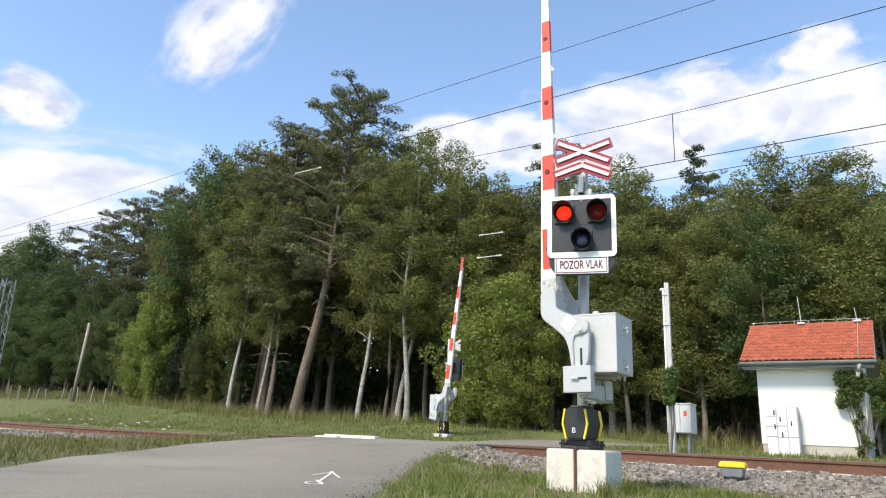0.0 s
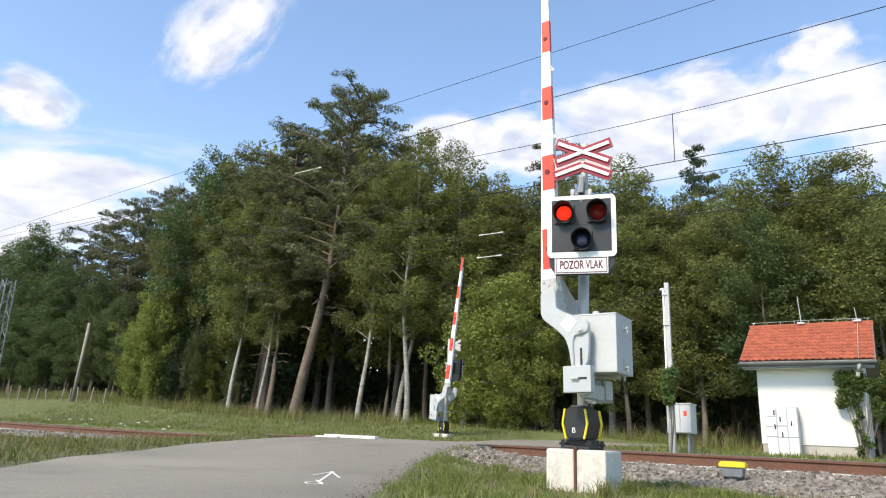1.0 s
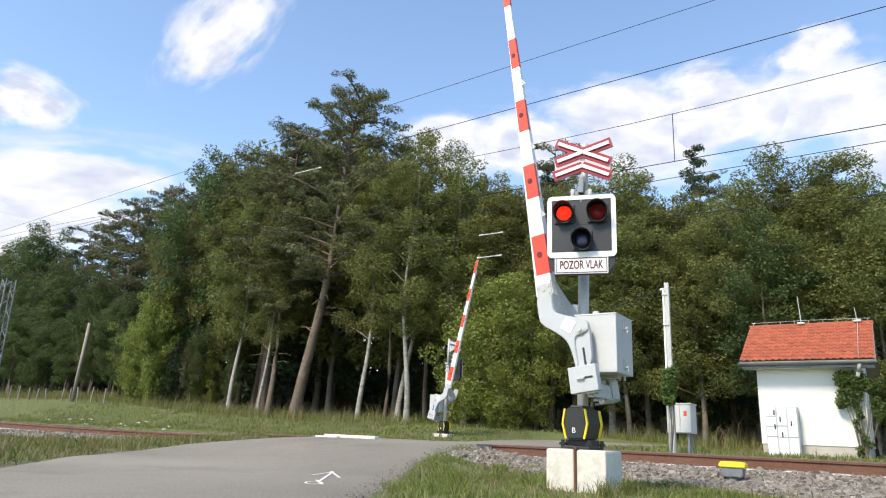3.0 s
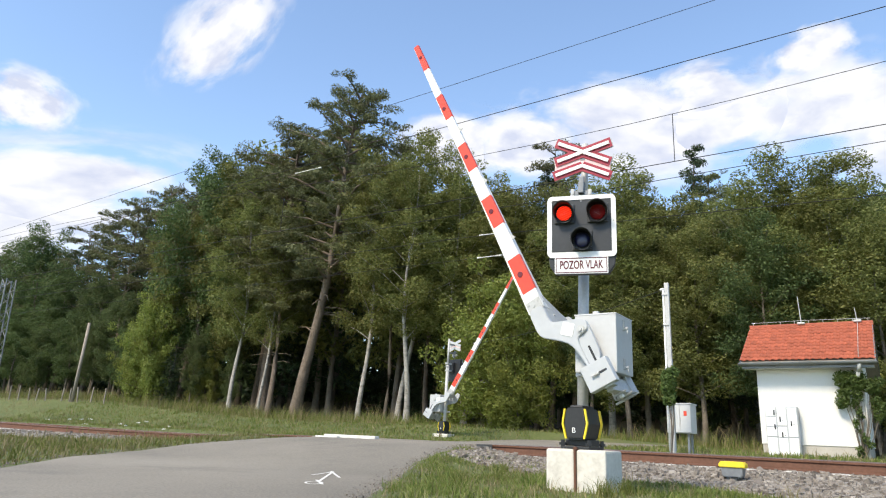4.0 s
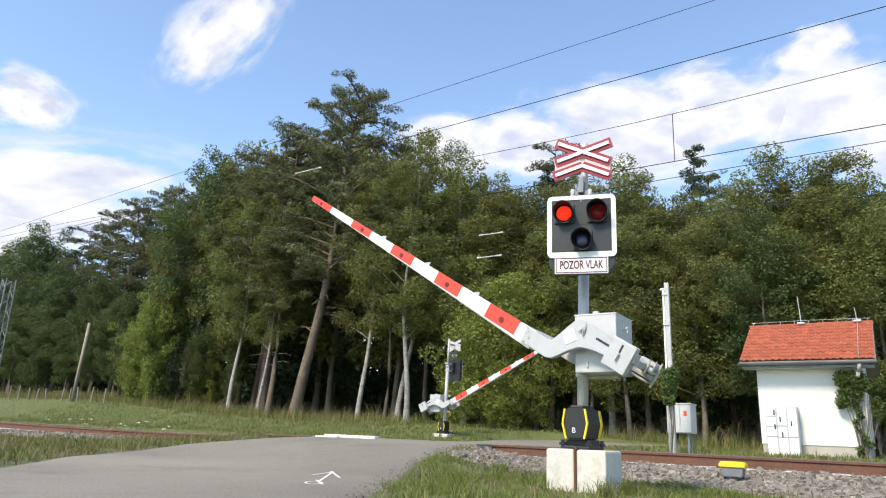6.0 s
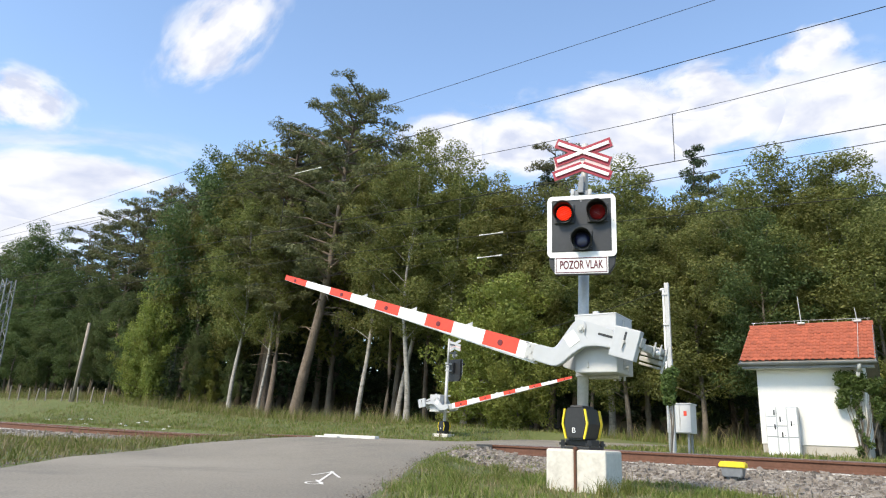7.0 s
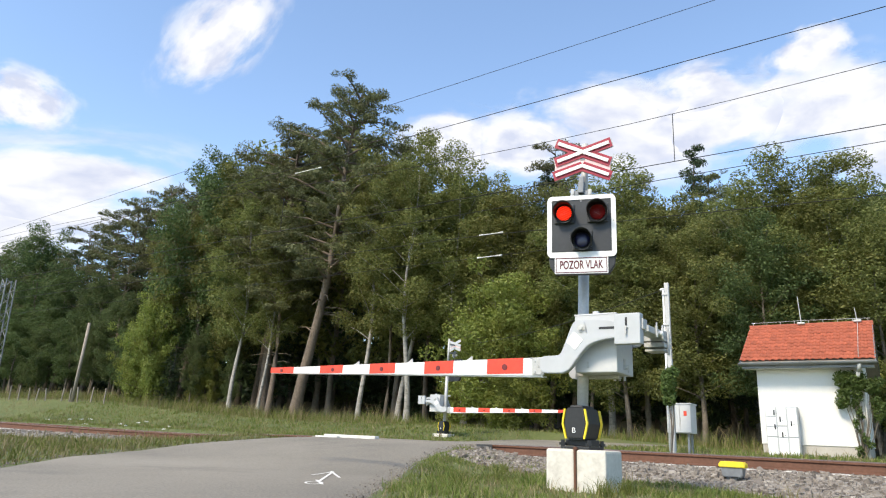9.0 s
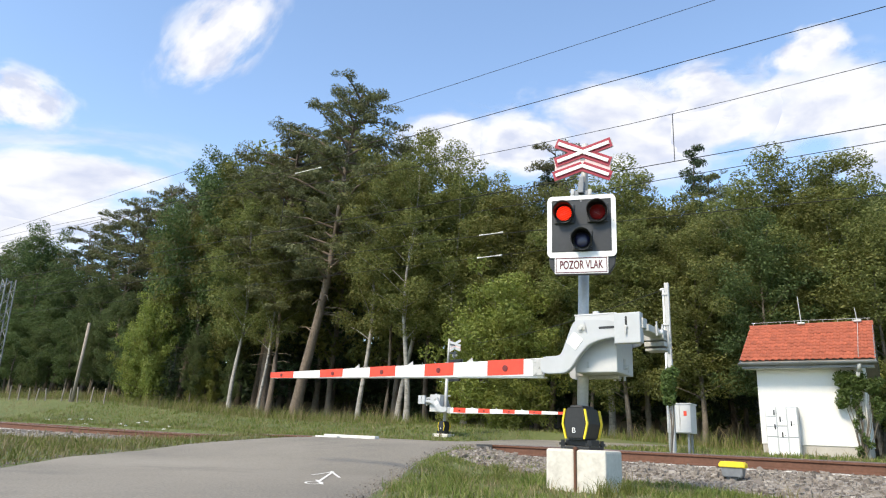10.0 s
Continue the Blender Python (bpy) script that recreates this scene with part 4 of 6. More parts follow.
    o = new("back_roof_tiles", mesh_of("back_roof_tiles", rest_v, rest_f, M["roof_tile"], True))
    o.parent = roof
    o["kind"] = "stuff"
    bm = bmesh.new()
    k = 10
    for i in range(k):
        a = x0 + (x1 - x0) * i / k
        cyl(bm, 0.095, 0.085, (a, ridge_y, ridge_z - 0.02), (a + (x1 - x0) / k * 1.04, ridge_y, ridge_z - 0.015), 14)
    part("ridge_tiles", bm, M["roof_tile"], roof, "rounded ridge tiles")
    for x in (x0 + 0.012, x1 - 0.012):
        for s in (-1, 1):
            bm = bmesh.new()
            ye = ridge_y + s * (ridge_y - eave_y)
            v = [bm.verts.new((x - 0.012, y, z)) for y, z in ((ridge_y, ridge_z + 0.03), (ye, eave_z + 0.03), (ye, eave_z - 0.14), (ridge_y, ridge_z - 0.15))]
            f = bm.faces.new(v)
            r = bmesh.ops.extrude_face_region(bm, geom=[f])
            bmesh.ops.translate(bm, vec=(0.024, 0, 0), verts=[g for g in r["geom"] if isinstance(g, bmesh.types.BMVert)])
            part("verge_board", bm, M["gutter"], roof, "dark verge board")
    # lightning rod, ridge wire
    wire_curve("ridge_wire", [(x0 + 0.05, ridge_y - 0.02, ridge_z + 0.13), (-1.9, ridge_y - 0.02, ridge_z + 0.15), (x1 - 0.05, ridge_y - 0.02, ridge_z + 0.13)], 0.006, M["galvanised"], roof)
    for i in range(9):
        bm = bmesh.new()
        xx = x0 + 0.1 + (x1 - x0 - 0.2) * i / 8
        cyl(bm, 0.008, 0.008, (xx, ridge_y - 0.02, ridge_z + 0.05), (xx, ridge_y - 0.02, ridge_z + 0.14), 6)
        part("wire_holder", bm, M["galvanised"], roof)
    for xx, h in ((-2.0, 0.86), (-0.62, 0.45)):
        bm = bmesh.new()
        cyl(bm, 0.016, 0.008, (xx, ridge_y, ridge_z), (xx - 0.04, ridge_y, ridge_z + h), 8)
        box(bm, (0.2, 0.16, 0.06), (xx, ridge_y - 0.05, ridge_z + 0.06), 0.02)
        part("lightning_rod", bm, M["galvanised"], roof, "thin steel lightning rod")
    wire_curve("down_wire", [(-0.62, ridge_y - 0.05, ridge_z + 0.1), (-0.63, eave_y - 0.02, eave_z + 0.09), (-0.64, HUT_Y0 - 0.05, eave_z - 0.2), (-0.64, HUT_Y0 - 0.05, 0.3)], 0.006, M["galvanised"], roof)
    # gutter
    bm = bmesh.new()
    rings = []
    for x in (x0 - 0.02, x1 + 0.02):
        out = [(eave_y - 0.07 + 0.07 * math.cos(a), eave_z - 0.05 + 0.075 * math.sin(a)) for a in [math.pi + math.pi * i / 8 for i in range(9)]]
        inn = [(eave_y - 0.07 + 0.063 * math.cos(a), eave_z - 0.05 + 0.068 * math.sin(a)) for a in [2 * math.pi - math.pi * i / 8 for i in range(9)]]
        rings.append([bm.verts.new((x, y, z)) for y, z in out + inn])
    m_ = len(rings[0])
    for i in range(m_):
        bm.faces.new((rings[0][i], rings[0][(i + 1) % m_], rings[1][(i + 1) % m_], rings[1][i]))
    bm.faces.new(rings[0])
    bm.faces.new(rings[1])
    part("gutter", bm, M["gutter"], hut, "dark grey half-round gutter")
    bm = bmesh.new()
    box(bm, (x1 - x0 - 0.1, 0.03, 0.17), (cx, eave_y + 0.03, eave_z - 0.11), 0.004)
    part("fascia", bm, M["gutter"], hut, "dark grey fascia board")
    bm = bmesh.new()
    box(bm, (x1 - x0 - 0.1, over_y, 0.02), (cx, eave_y + over_y / 2 + 0.02, eave_z - 0.17), 0.003)
    part("soffit", bm, M["white_paint"], hut)
    bm = bmesh.new()
    px_, ey = HUT_X1 - 0.02, eave_y - 0.06
    for a, b in (((px_, ey, eave_z - 0.1), (px_ - 0.05, ey + 0.1, eave_z - 0.3)), ((px_ - 0.05, ey + 0.1, eave_z - 0.3), (px_ - 0.12, HUT_Y0 - 0.07, eave_z - 0.6)), ((px_ - 0.12, HUT_Y0 - 0.07, eave_z - 0.6), (px_ - 0.12, HUT_Y0 - 0.07, 0.35))):
        cyl(bm, 0.045, 0.045, a, b, 12)
    part("downpipe", bm, M["galvanised"], hut, "zinc downpipe", True)
    # eaves box on the left
    bm = bmesh.new()
    box(bm, (0.24, 0.35, 0.2), (HUT_X0 - 0.13, HUT_Y0 + 0.2, HUT_EAVE - 0.08), 0.01)
    part("eaves_box", bm, M["white_paint"], hut, "white boxed eaves end")


build_hut()


def build_meter_cabinet():
    cab = thing("meter_cabinet", pose(-2.47, 19.78, 0.30))
    tagged(cab, "white plastic electricity meter cabinet against the hut wall", "cabinet")
    bm = bmesh.new()
    box(bm, (0.74, 0.36, 1.26), (0, 0, 0.62), 0.012)
    # grey body behind white doors: its colour puts shade into the door gaps
    part("body", bm, M["grey_paint"], cab)
    doors = [(-0.24, 1.12, 0.24, 0.24), (-0.24, 0.87, 0.24, 0.24), (-0.24, 0.62, 0.24, 0.24), (0.01, 1.0, 0.22, 0.46), (0.01, 0.62, 0.22, 0.26), (0.25, 0.86, 0.22, 0.72), (-0.24, 0.25, 0.24, 0.46), (0.01, 0.25, 0.22, 0.46), (0.25, 0.25, 0.22, 0.46)]
    for x, z, w, h in doors:
        bm = bmesh.new()
        box(bm, (w - 0.012, 0.02, h - 0.012), (x, -0.19, z), 0.005)
        part("door", bm, M["white_paint"], cab)
    for x, z in ((-0.16, 1.10), (-0.03, 0.93), (0.22, 0.83), (-0.16, 0.74), (0.0, 0.55)):
        bm = bmesh.new()
        box(bm, (0.03, 0.02, 0.13), (x, -0.205, z), 0.004)
        part("handle", bm, M["black_plastic"], cab, "black handle")
        bm = bmesh.new()
        box(bm, (0.03, 0.004, 0.016), (x + 0.06, -0.202, z - 0.02))
        part("label_bar", bm, M["gutter"], cab, "small grey label")


def build_trackside_cabinet():
    cab = thing("trackside_cabinet", pose(-4.31, 17.0, 0.40))
    tagged(cab, "light grey steel control cabinet on metal legs", "cabinet")
    bm = bmesh.new()
    box(bm, (0.56, 0.5, 0.66), (0.02, 0, 0.68), 0.012)
    part("body", bm, M["light_paint"], cab)
    bm = bmesh.new()
    box(bm, (0.60, 0.54, 0.03), (0.02, 0, 1.02), 0.008)
    part("lid", bm, M["light_paint"], cab)
    for x, w in ((-0.105, 0.29), (0.17, 0.24)):
        bm = bmesh.new()
        box(bm, (w, 0.02, 0.62), (x, -0.258, 0.68), 0.006)
        part("door", bm, M["light_paint"], cab)
    bm = bmesh.new()
    box(bm, (0.018, 0.02, 0.09), (0.055, -0.275, 0.66), 0.004)
    part("handle", bm, M["galvanised"], cab)
    bm = bmesh.new()
    box(bm, (0.07, 0.004, 0.11), (0.17, -0.27, 0.80))
    part("warning_sticker", bm, M["red_paint"], cab, "small red warning sticker")
    for x in (-0.2, 0.2):
        for y in (-0.15, 0.15):
            bm = bmesh.new()
            box(bm, (0.05, 0.05, 0.5), (x, y, 0.12), 0.006)
            part("leg", bm, M["gutter"], cab)


def build_pole():
    p = thing("signal_post", pose(-4.16, 15.6, 0.2))
    tagged(p, "slim white steel post with a cable pipe beside the track", "post")
    bm = bmesh.new()
    box(bm, (0.10, 0.09, 3.9), (0.03, 0, 1.93), 0.012)
    part("post", bm, M["galvanised"], p)
    bm = bmesh.new()
    cyl(bm, 0.022, 0.022, (-0.05, -0.02, -0.1), (-0.05, -0.02, 3.72), 10)
    cyl(bm, 0.03, 0.03, (-0.12, -0.02, 3.72), (-0.03, -0.02, 3.74), 10)
    part("cable_pipe", bm, M["white_paint"], p, "white cable pipe", True)
    for z in (0.9, 1.9, 2.9, 3.6):
        bm = bmesh.new()
        box(bm, (0.13, 0.03, 0.03), (-0.01, -0.05, z), 0.004)
        part("clip", bm, M["galvanised"], p)


def build_point_box():
    b = thing("junction_box", pose(-1.89, 10.0, 0.0))
    tagged(b, "small grey trackside box with a bright yellow lid", "junction box")
    bm = bmesh.new()
    plate(bm, [(-0.12, 0.08), (-0.14, 0.20), (0.14, 0.20), (0.12, 0.08)], -0.10, 0.10, 0.01)
    part("body", bm, M["gutter"], b)
    bm = bmesh.new()
    plate(bm, [(-0.165, 0.20), (-0.16, 0.245), (-0.13, 0.275), (0.13, 0.275), (0.16, 0.245), (0.165, 0.20)], -0.12, 0.12, 0.01)
    part("lid", bm, M["yellow"], b, "bright yellow lid")
    bm = bmesh.new()
    cyl(bm, 0.045, 0.04, (0.02, 0, -0.2), (0.02, 0, 0.1), 12)
    cyl(bm, 0.02, 0.02, (-0.08, -0.05, -0.2), (-0.07, -0.03, 0.1), 8)
    part("stub", bm, M["galvanised"], b, "steel stub", True)


build_meter_cabinet()
build_trackside_cabinet()
build_pole()
build_point_box()


# ---- overhead line ----
def build_wires():
    def line(name, label, y, z0, z1, r, sag=0.0, x0=-70.0, x1=25.0):
        pts = []
        for k in range(40):
            t = k / 39
            pts.append((x0 + (x1 - x0) * t, y, z0 + (z1 - z0) * t - sag * 4 * t * (1 - t)))
        tagged(wire_curve(name, pts, r, M["wire"]), label, "wire", group="overhead wires")
    line("contact_wire", "dark contact wire of the overhead railway line", TRACK_Y, 5.83, 5.83, 0.008)
    pts = [(-70.0 + 2.0 * k, TRACK_Y, 6.82 + 1.0 * (1 - math.exp(-((-70.0 + 2.0 * k + 5.5) / 14) ** 2))) for k in range(48)]
    tagged(wire_curve("carrier_wire", pts, 0.006, M["wire"]), "dark sagging carrier wire above the contact wire", "wire", group="overhead wires")
    line("feeder_wire", "dark feeder wire high beside the railway", 16.0, 8.85, 12.45, 0.0075)
    line("feeder_wire", "dark feeder wire over the railway", 12.7, 6.2, 8.65, 0.008)
    line("return_wire", "thin dark wire behind the track", 16.0, 6.1, 7.1, 0.008)
    pts = [(-70 + 5 * k, 16.0, 6.3 - 0.0048 * 5 * k) for k in range(13)] + [(-4.0, 16.0, 5.82), (0.0, 16.0, 5.67), (10.0, 16.0, 5.4), (25.0, 16.0, 5.2)]
    tagged(wire_curve("return_wire", pts, 0.008, M["wire"]), "thin dark lower wire behind the track", "wire", group="overhead wires")
    tagged(wire_curve("service_cable", [(-4.2 - 1.2 * k, 15.6 + 0.9 * k, 3.93 - 0.09 * k + 0.012 * k * k) for k in range(10)], 0.008, M["wire"]), "thin black service cable from the white post", "wire")
    line("return_wire", "thin dark wire with a pale rod insulator", 16.0, 5.35, 5.35, 0.006, 0.0, -45.0, -5.0)
    line("return_wire", "thin dark wire with a pale rod insulator", 16.0, 9.32, 9.32, 0.006, 0.0, -45.0, -14.0)
    for u0, u1, z in ((8.66, 9.42, 6.01), (8.68, 9.46, 5.35), (15.91, 17.15, 9.32)):
        root = thing("rod_insulator", pose(-(u0 + u1) / 2, 16.0, z))
        tagged(root, "pale grey rod insulator with end caps in a wire", "insulator", group="rod insulators")
        ln = (u1 - u0) / 2
        bm = bmesh.new()
        cyl(bm, 0.012, 0.012, (-ln, 0, 0), (ln, 0, 0), 10)
        part("rod", bm, M["white_concrete"], root, "", True)
        for e in (-1, 1):
            bm = bmesh.new()
            cyl(bm, 0.025, 0.02, (e * ln, 0, 0), (e * (ln - 0.13), 0, 0), 10)
            part("end_cap", bm, M["white_concrete"], root)
    for x in (-3.1, -14.0, 6.0):
        tagged(wire_curve("dropper", [(x, TRACK_Y, 5.83), (x, TRACK_Y, 6.86)], 0.008, M["wire"]), "thin vertical dropper joining carrier and contact wire", "wire", group="droppers")


def build_lattice_mast():
    mast = thing("lattice_mast", pose(-36.4, 15.8, 0.3))
    tagged(mast, "galvanised lattice mast of the overhead line", "mast")
    h, a0, a1 = 6.78, 0.30, 0.22
    corners = [(-1, -1), (1, -1), (1, 1), (-1, 1)]
    for sx, sy in corners:
        bm = bmesh.new()
        cyl(bm, 0.035, 0.03, (sx * a0, sy * a0, 0), (sx * a1, sy * a1, h), 6)
        part("leg", bm, M["gutter"], mast)
    for k in range(14):
        z0, z1 = h * k / 14, h * (k + 1) / 14
        w0, w1 = a0 + (a1 - a0) * k / 14, a0 + (a1 - a0) * (k + 1) / 14
        bm = bmesh.new()
        for i in range(4):
            p, q = corners[i], corners[(i + 1) % 4]
            if k % 2:
                p, q = q, p
            cyl(bm, 0.016, 0.016, (p[0] * w0, p[1] * w0, z0), (q[0] * w1, q[1] * w1, z1), 5)
        part("brace", bm, M["gutter"], mast)


build_wires()
build_lattice_mast()


# ---- crossing panel, road symbol, fence ----
def build_small_road_things():
    bm = bmesh.new()
    box(bm, (1.4, 0.14, 0.10), (0, 0, 0), 0.015)
    k = part("edge_beam", bm, M["white_concrete"])
    k.matrix_basis = pose(-9.62, 11.3, 0.335, 0, 0, 0)
    tagged(k, "white concrete edge beam beside the crossing panels", "concrete beam")
    bm = bmesh.new()
    box(bm, (0.6, 0.1, 0.05), (0, 0, 0), 0.01)
    k = part("edge_beam", bm, M["white_concrete"])
    k.matrix_basis = pose(-9.95, 10.95, 0.325, 0, 0, 0)
    tagged(k, "short white concrete beam lying on the road edge", "concrete beam")
    # crossing panels between and beside the rails
    for y, w in ((TRACK_Y, 1.36), (TRACK_Y - 1.14, 0.62), (TRACK_Y + 1.14, 0.62)):
        for i in range(4):
            bm = bmesh.new()
            box(bm, (1.02, w, 0.12), (0, 0, 0), 0.012)
            p = part("crossing_panel", bm, M["asphalt"], ROAD_SHEET, "dark grey panel filling the rail crossing")
            p.matrix_basis = pose(-10.2 + 1.04 * i, y, 0.272)
    # survey mark sprayed on the road
    def strip(pts, w):
        bm = bmesh.new()
        prev = None
        for i, p in enumerate(pts):
            a, b = pts[max(0, i - 1)], pts[min(len(pts) - 1, i + 1)]
            d = (b - a).normalized()
            nn = Vector((-d.y, d.x)) * w / 2
            row = [bm.verts.new((q.x, q.y, road_z(q.x, q.y) + 0.006)) for q in (p + nn, p - nn)]
            if prev:
                bm.faces.new((prev[0], prev[1], row[1], row[0]))
            prev = row
        return bm
    root = None
    for a, b in (((-4.29, 4.66), (-5.15, 5.78)), ((-4.95, 5.27), (-5.25, 5.92)), ((-5.28, 5.92), (-4.56, 5.24)), ((-4.42, 4.77), (-4.03, 4.42))):
        a, b = Vector(a), Vector(b)
        o = part("painted_mark" if root is None else "stroke", strip([a.lerp(b, i / 8) for i in range(9)], 0.028), M["road_paint"], root)
        if root is None:
            root = tagged(o, "white arrow-like survey mark sprayed on the asphalt", "road marking", kind="structure")
    along, across = Vector((-0.69, 0.72)), Vector((0.42, 0.9))
    ring = [Vector((-4.19, 4.49)) + along * 0.16 * math.cos(a) + across * 0.075 * math.sin(a) for a in [2 * math.pi * i / 24 for i in range(25)]]
    part("stroke", strip(ring, 0.022), M["road_paint"], root)


build_small_road_things()


# ---- vegetation ----
def tube(vs, fs, pts, radii, seg=7):
    base = len(vs)
    for i, p in enumerate(pts):
        d = (pts[min(i + 1, len(pts) - 1)] - pts[max(i - 1, 0)]).normalized()
        q = d.to_track_quat("Z", "Y")
        for k in range(seg):
            a = 2 * math.pi * k / seg
            v = p + q @ Vector((radii[i] * math.cos(a), radii[i] * math.sin(a), 0))
            vs.append(tuple(v))
    for i in range(len(pts) - 1):
        for k in range(seg):
            a, b = base + i * seg + k, base + i * seg + (k + 1) % seg
            fs.append((a, b, b + seg, a + seg))


def leaves(rng, centres, radii, count, size, aspect=0.55, flat=1.0, up=0.3):
    """Small pointed leaves spread through clumps. Returns vertices and faces."""
    count = int(count * 1.8)
    centres, radii = np.asarray(centres, float), np.asarray(radii, float)
    wgt = radii ** 2
    pick = rng.choice(len(centres), count, p=wgt / wgt.sum())
    d = rng.normal(size=(count, 3))
    d /= np.linalg.norm(d, axis=1, keepdims=True)
    r = radii[pick] * rng.uniform(0.25, 1.0, count) ** 0.5
    pos = centres[pick] + d * r[:, None] * np.array([1, 1, flat])
    nrm = d * 0.7 + rng.normal(size=(count, 3)) * 0.6 + np.array([0, 0, up])
    nrm /= np.linalg.norm(nrm, axis=1, keepdims=True)
    t = np.cross(nrm, rng.normal(size=(count, 3)))
    t /= np.linalg.norm(t, axis=1, keepdims=True)
    b = np.cross(nrm, t)
    s = size * 0.93 * rng.uniform(0.6, 1.35, count)[:, None]
    v = np.stack([pos - t * s - b * s * aspect * 0.6, pos + t * s, pos - t * s * 0.25 + b * s * aspect * 1.2], 1).reshape(-1, 3)
    f = np.arange(count * 3).reshape(-1, 3)
    return v, f


def tree(name, seed, h, kind, label, category="tree", light=False, deep=False):
    """A tree at the origin: tapered trunk with limbs, and a crown of leaves or needle clumps."""
    rng = np.random.default_rng(seed)
    rr = random.Random(seed)
    root = thing(name)
    tagged(root, label, category)
    vs, fs = [], []
    bend = Vector((rr.uniform(-0.04, 0.04), rr.uniform(-0.04, 0.04), 0)) * h
    r0 = {"pine": 0.0125 if seed != 1 else 0.0165, "broad": 0.0105, "birch": 0.0085, "spruce": 0.011, "bush": 0.008}[kind] * h + 0.02

    def spine(t):
        return Vector((bend.x * math.sin(t * 2.6) + 0.1 * math.sin(t * 9 + seed), bend.y * math.sin(t * 2.2) + 0.1 * math.sin(t * 7 + seed * 2), h * t))
    tops = {"pine": 0.95, "broad": 0.9, "birch": 0.93, "spruce": 0.99, "bush": 0.75}[kind]
    sp = [spine(tops * i / 14) for i in range(15)]
    sp[0].z = -0.3
    tube(vs, fs, sp, [r0 * (1 - 0.9 * (i / 14) ** 0.8) * (1.25 if i == 0 else 1) for i in range(15)], 9)
    centres, rad = [], []
    if kind == "pine":
        big = seed == 1
        low = 0.40 if big else rr.uniform(0.48, 0.56)
        n_l = 58 if big else 30
        for k in range(n_l):
            t = low + (0.985 - low) * (k / (n_l - 1))
            a = k * 2.4 + rr.uniform(-0.5, 0.5)
            e01 = (t - low) / (1 - low)
            shape = (0.72 + 0.28 * math.sin(min(1.0, e01 * 2.0) * math.pi / 2)) * (1 - 0.74 * e01 ** 2.6)
            reach = h * (0.225 if big else 0.185) * shape * rr.uniform(0.5, 1.15) + 0.25
            start = spine(t * 0.95)
            end = start + Vector((math.cos(a) * reach, math.sin(a) * reach, reach * rr.uniform(0.0, 0.4)))
            mid = start.lerp(end, 0.55) + Vector((0, 0, reach * 0.07))
            tube(vs, fs, [start, mid, end], [r0 * 0.24, r0 * 0.13, r0 * 0.04], 5)
            for q in range(9):
                f = 0.38 + 0.68 * q / 8
                c = start.lerp(end, f) + Vector((rr.gauss(0, 0.36), rr.gauss(0, 0.36), rr.gauss(0.12, 0.1)))
                centres.append(c)
                rad.append(rr.uniform(0.3, 0.68) * (0.65 + h / 50) * (1.0 - 0.35 * e01))
        for k in range(9):
            t = rr.uniform(0.22, low)
            a = rr.uniform(0, 6.28)
            ln = rr.uniform(0.6, 2.0)
            s = spine(t)
            e = s + Vector((math.cos(a) * ln, math.sin(a) * ln, rr.uniform(-0.5, 0.3)))
            tube(vs, fs, [s, s.lerp(e, 0.5) + Vector((0, 0, 0.15)), e], [r0 * 0.16, r0 * 0.1, r0 * 0.03], 4)
        v, f = leaves(rng, centres, rad, (12000 if seed != 1 else 26000) if not light else 3300, 0.105 if not light else 0.19, 0.30, 0.36, 0.5)
        lm, bark = "leaf_pine", "bark_pine"
    elif kind == "spruce":
        n_l = 46
        for k in range(n_l):
            t = 0.12 + 0.86 * k / (n_l - 1)
            a = k * 2.4 + rr.uniform(-0.3, 0.3)
            reach = h * 0.19 * (1.03 - t) ** 0.85 * rr.uniform(0.75, 1.15) + 0.1
            start = spine(t)
            end = start + Vector((math.cos(a) * reach, math.sin(a) * reach, -reach * 0.22))
            tube(vs, fs, [start, end], [r0 * 0.15 * (1.1 - t), 0.008], 4)
            for q in range(4):
                c = start.lerp(end, 0.3 + 0.75 * q / 3)
                centres.append(c + Vector((0, 0, -0.05)))
                rad.append(0.2 + reach * 0.2)
        v, f = leaves(rng, centres, rad, 10000 if not light else 3200, 0.10 if not light else 0.16, 0.35, 0.6, 0.4)
        lm, bark = "leaf_spruce", "bark_dark"
    else:
        low = {"broad": 0.22, "birch": 0.34, "bush": 0.04}[kind]
        wide = {"broad": 0.21, "birch": 0.15, "bush": 0.36}[kind]
        n_l = {"broad": 30, "birch": 24, "bush": 40}[kind]
        for k in range(n_l):
            t = low + (0.97 - low) * k / (n_l - 1)
            a = k * 2.4 + rr.uniform(-0.6, 0.6)
            e01 = (t - low) / (1 - low)
            shape = (math.sin((0.16 + 0.82 * e01) * math.pi)) ** 0.6
            reach = h * wide * shape * rr.uniform(0.6, 1.2)
            start = spine(t * (0.85 if kind != "bush" else 0.6))
            end = spine(t) + Vector((math.cos(a) * reach, math.sin(a) * reach, h * 0.03 * rr.uniform(0, 2)))
            mid = start.lerp(end, 0.5) + Vector((0, 0, 0.06 * reach))
            tube(vs, fs, [start, mid, end], [r0 * 0.3 * (1.1 - t), r0 * 0.17 * (1.1 - t), 0.008], 5)
            for q in range(5):
                c = start.lerp(end, 0.35 + 0.7 * q / 4) + Vector((rr.gauss(0, 0.25), rr.gauss(0, 0.25), rr.gauss(0.1, 0.3)))
                centres.append(c)
                rad.append(rr.uniform(0.35, 0.8) * (0.5 + h / 24) * (0.8 if kind == "birch" else 1.0))
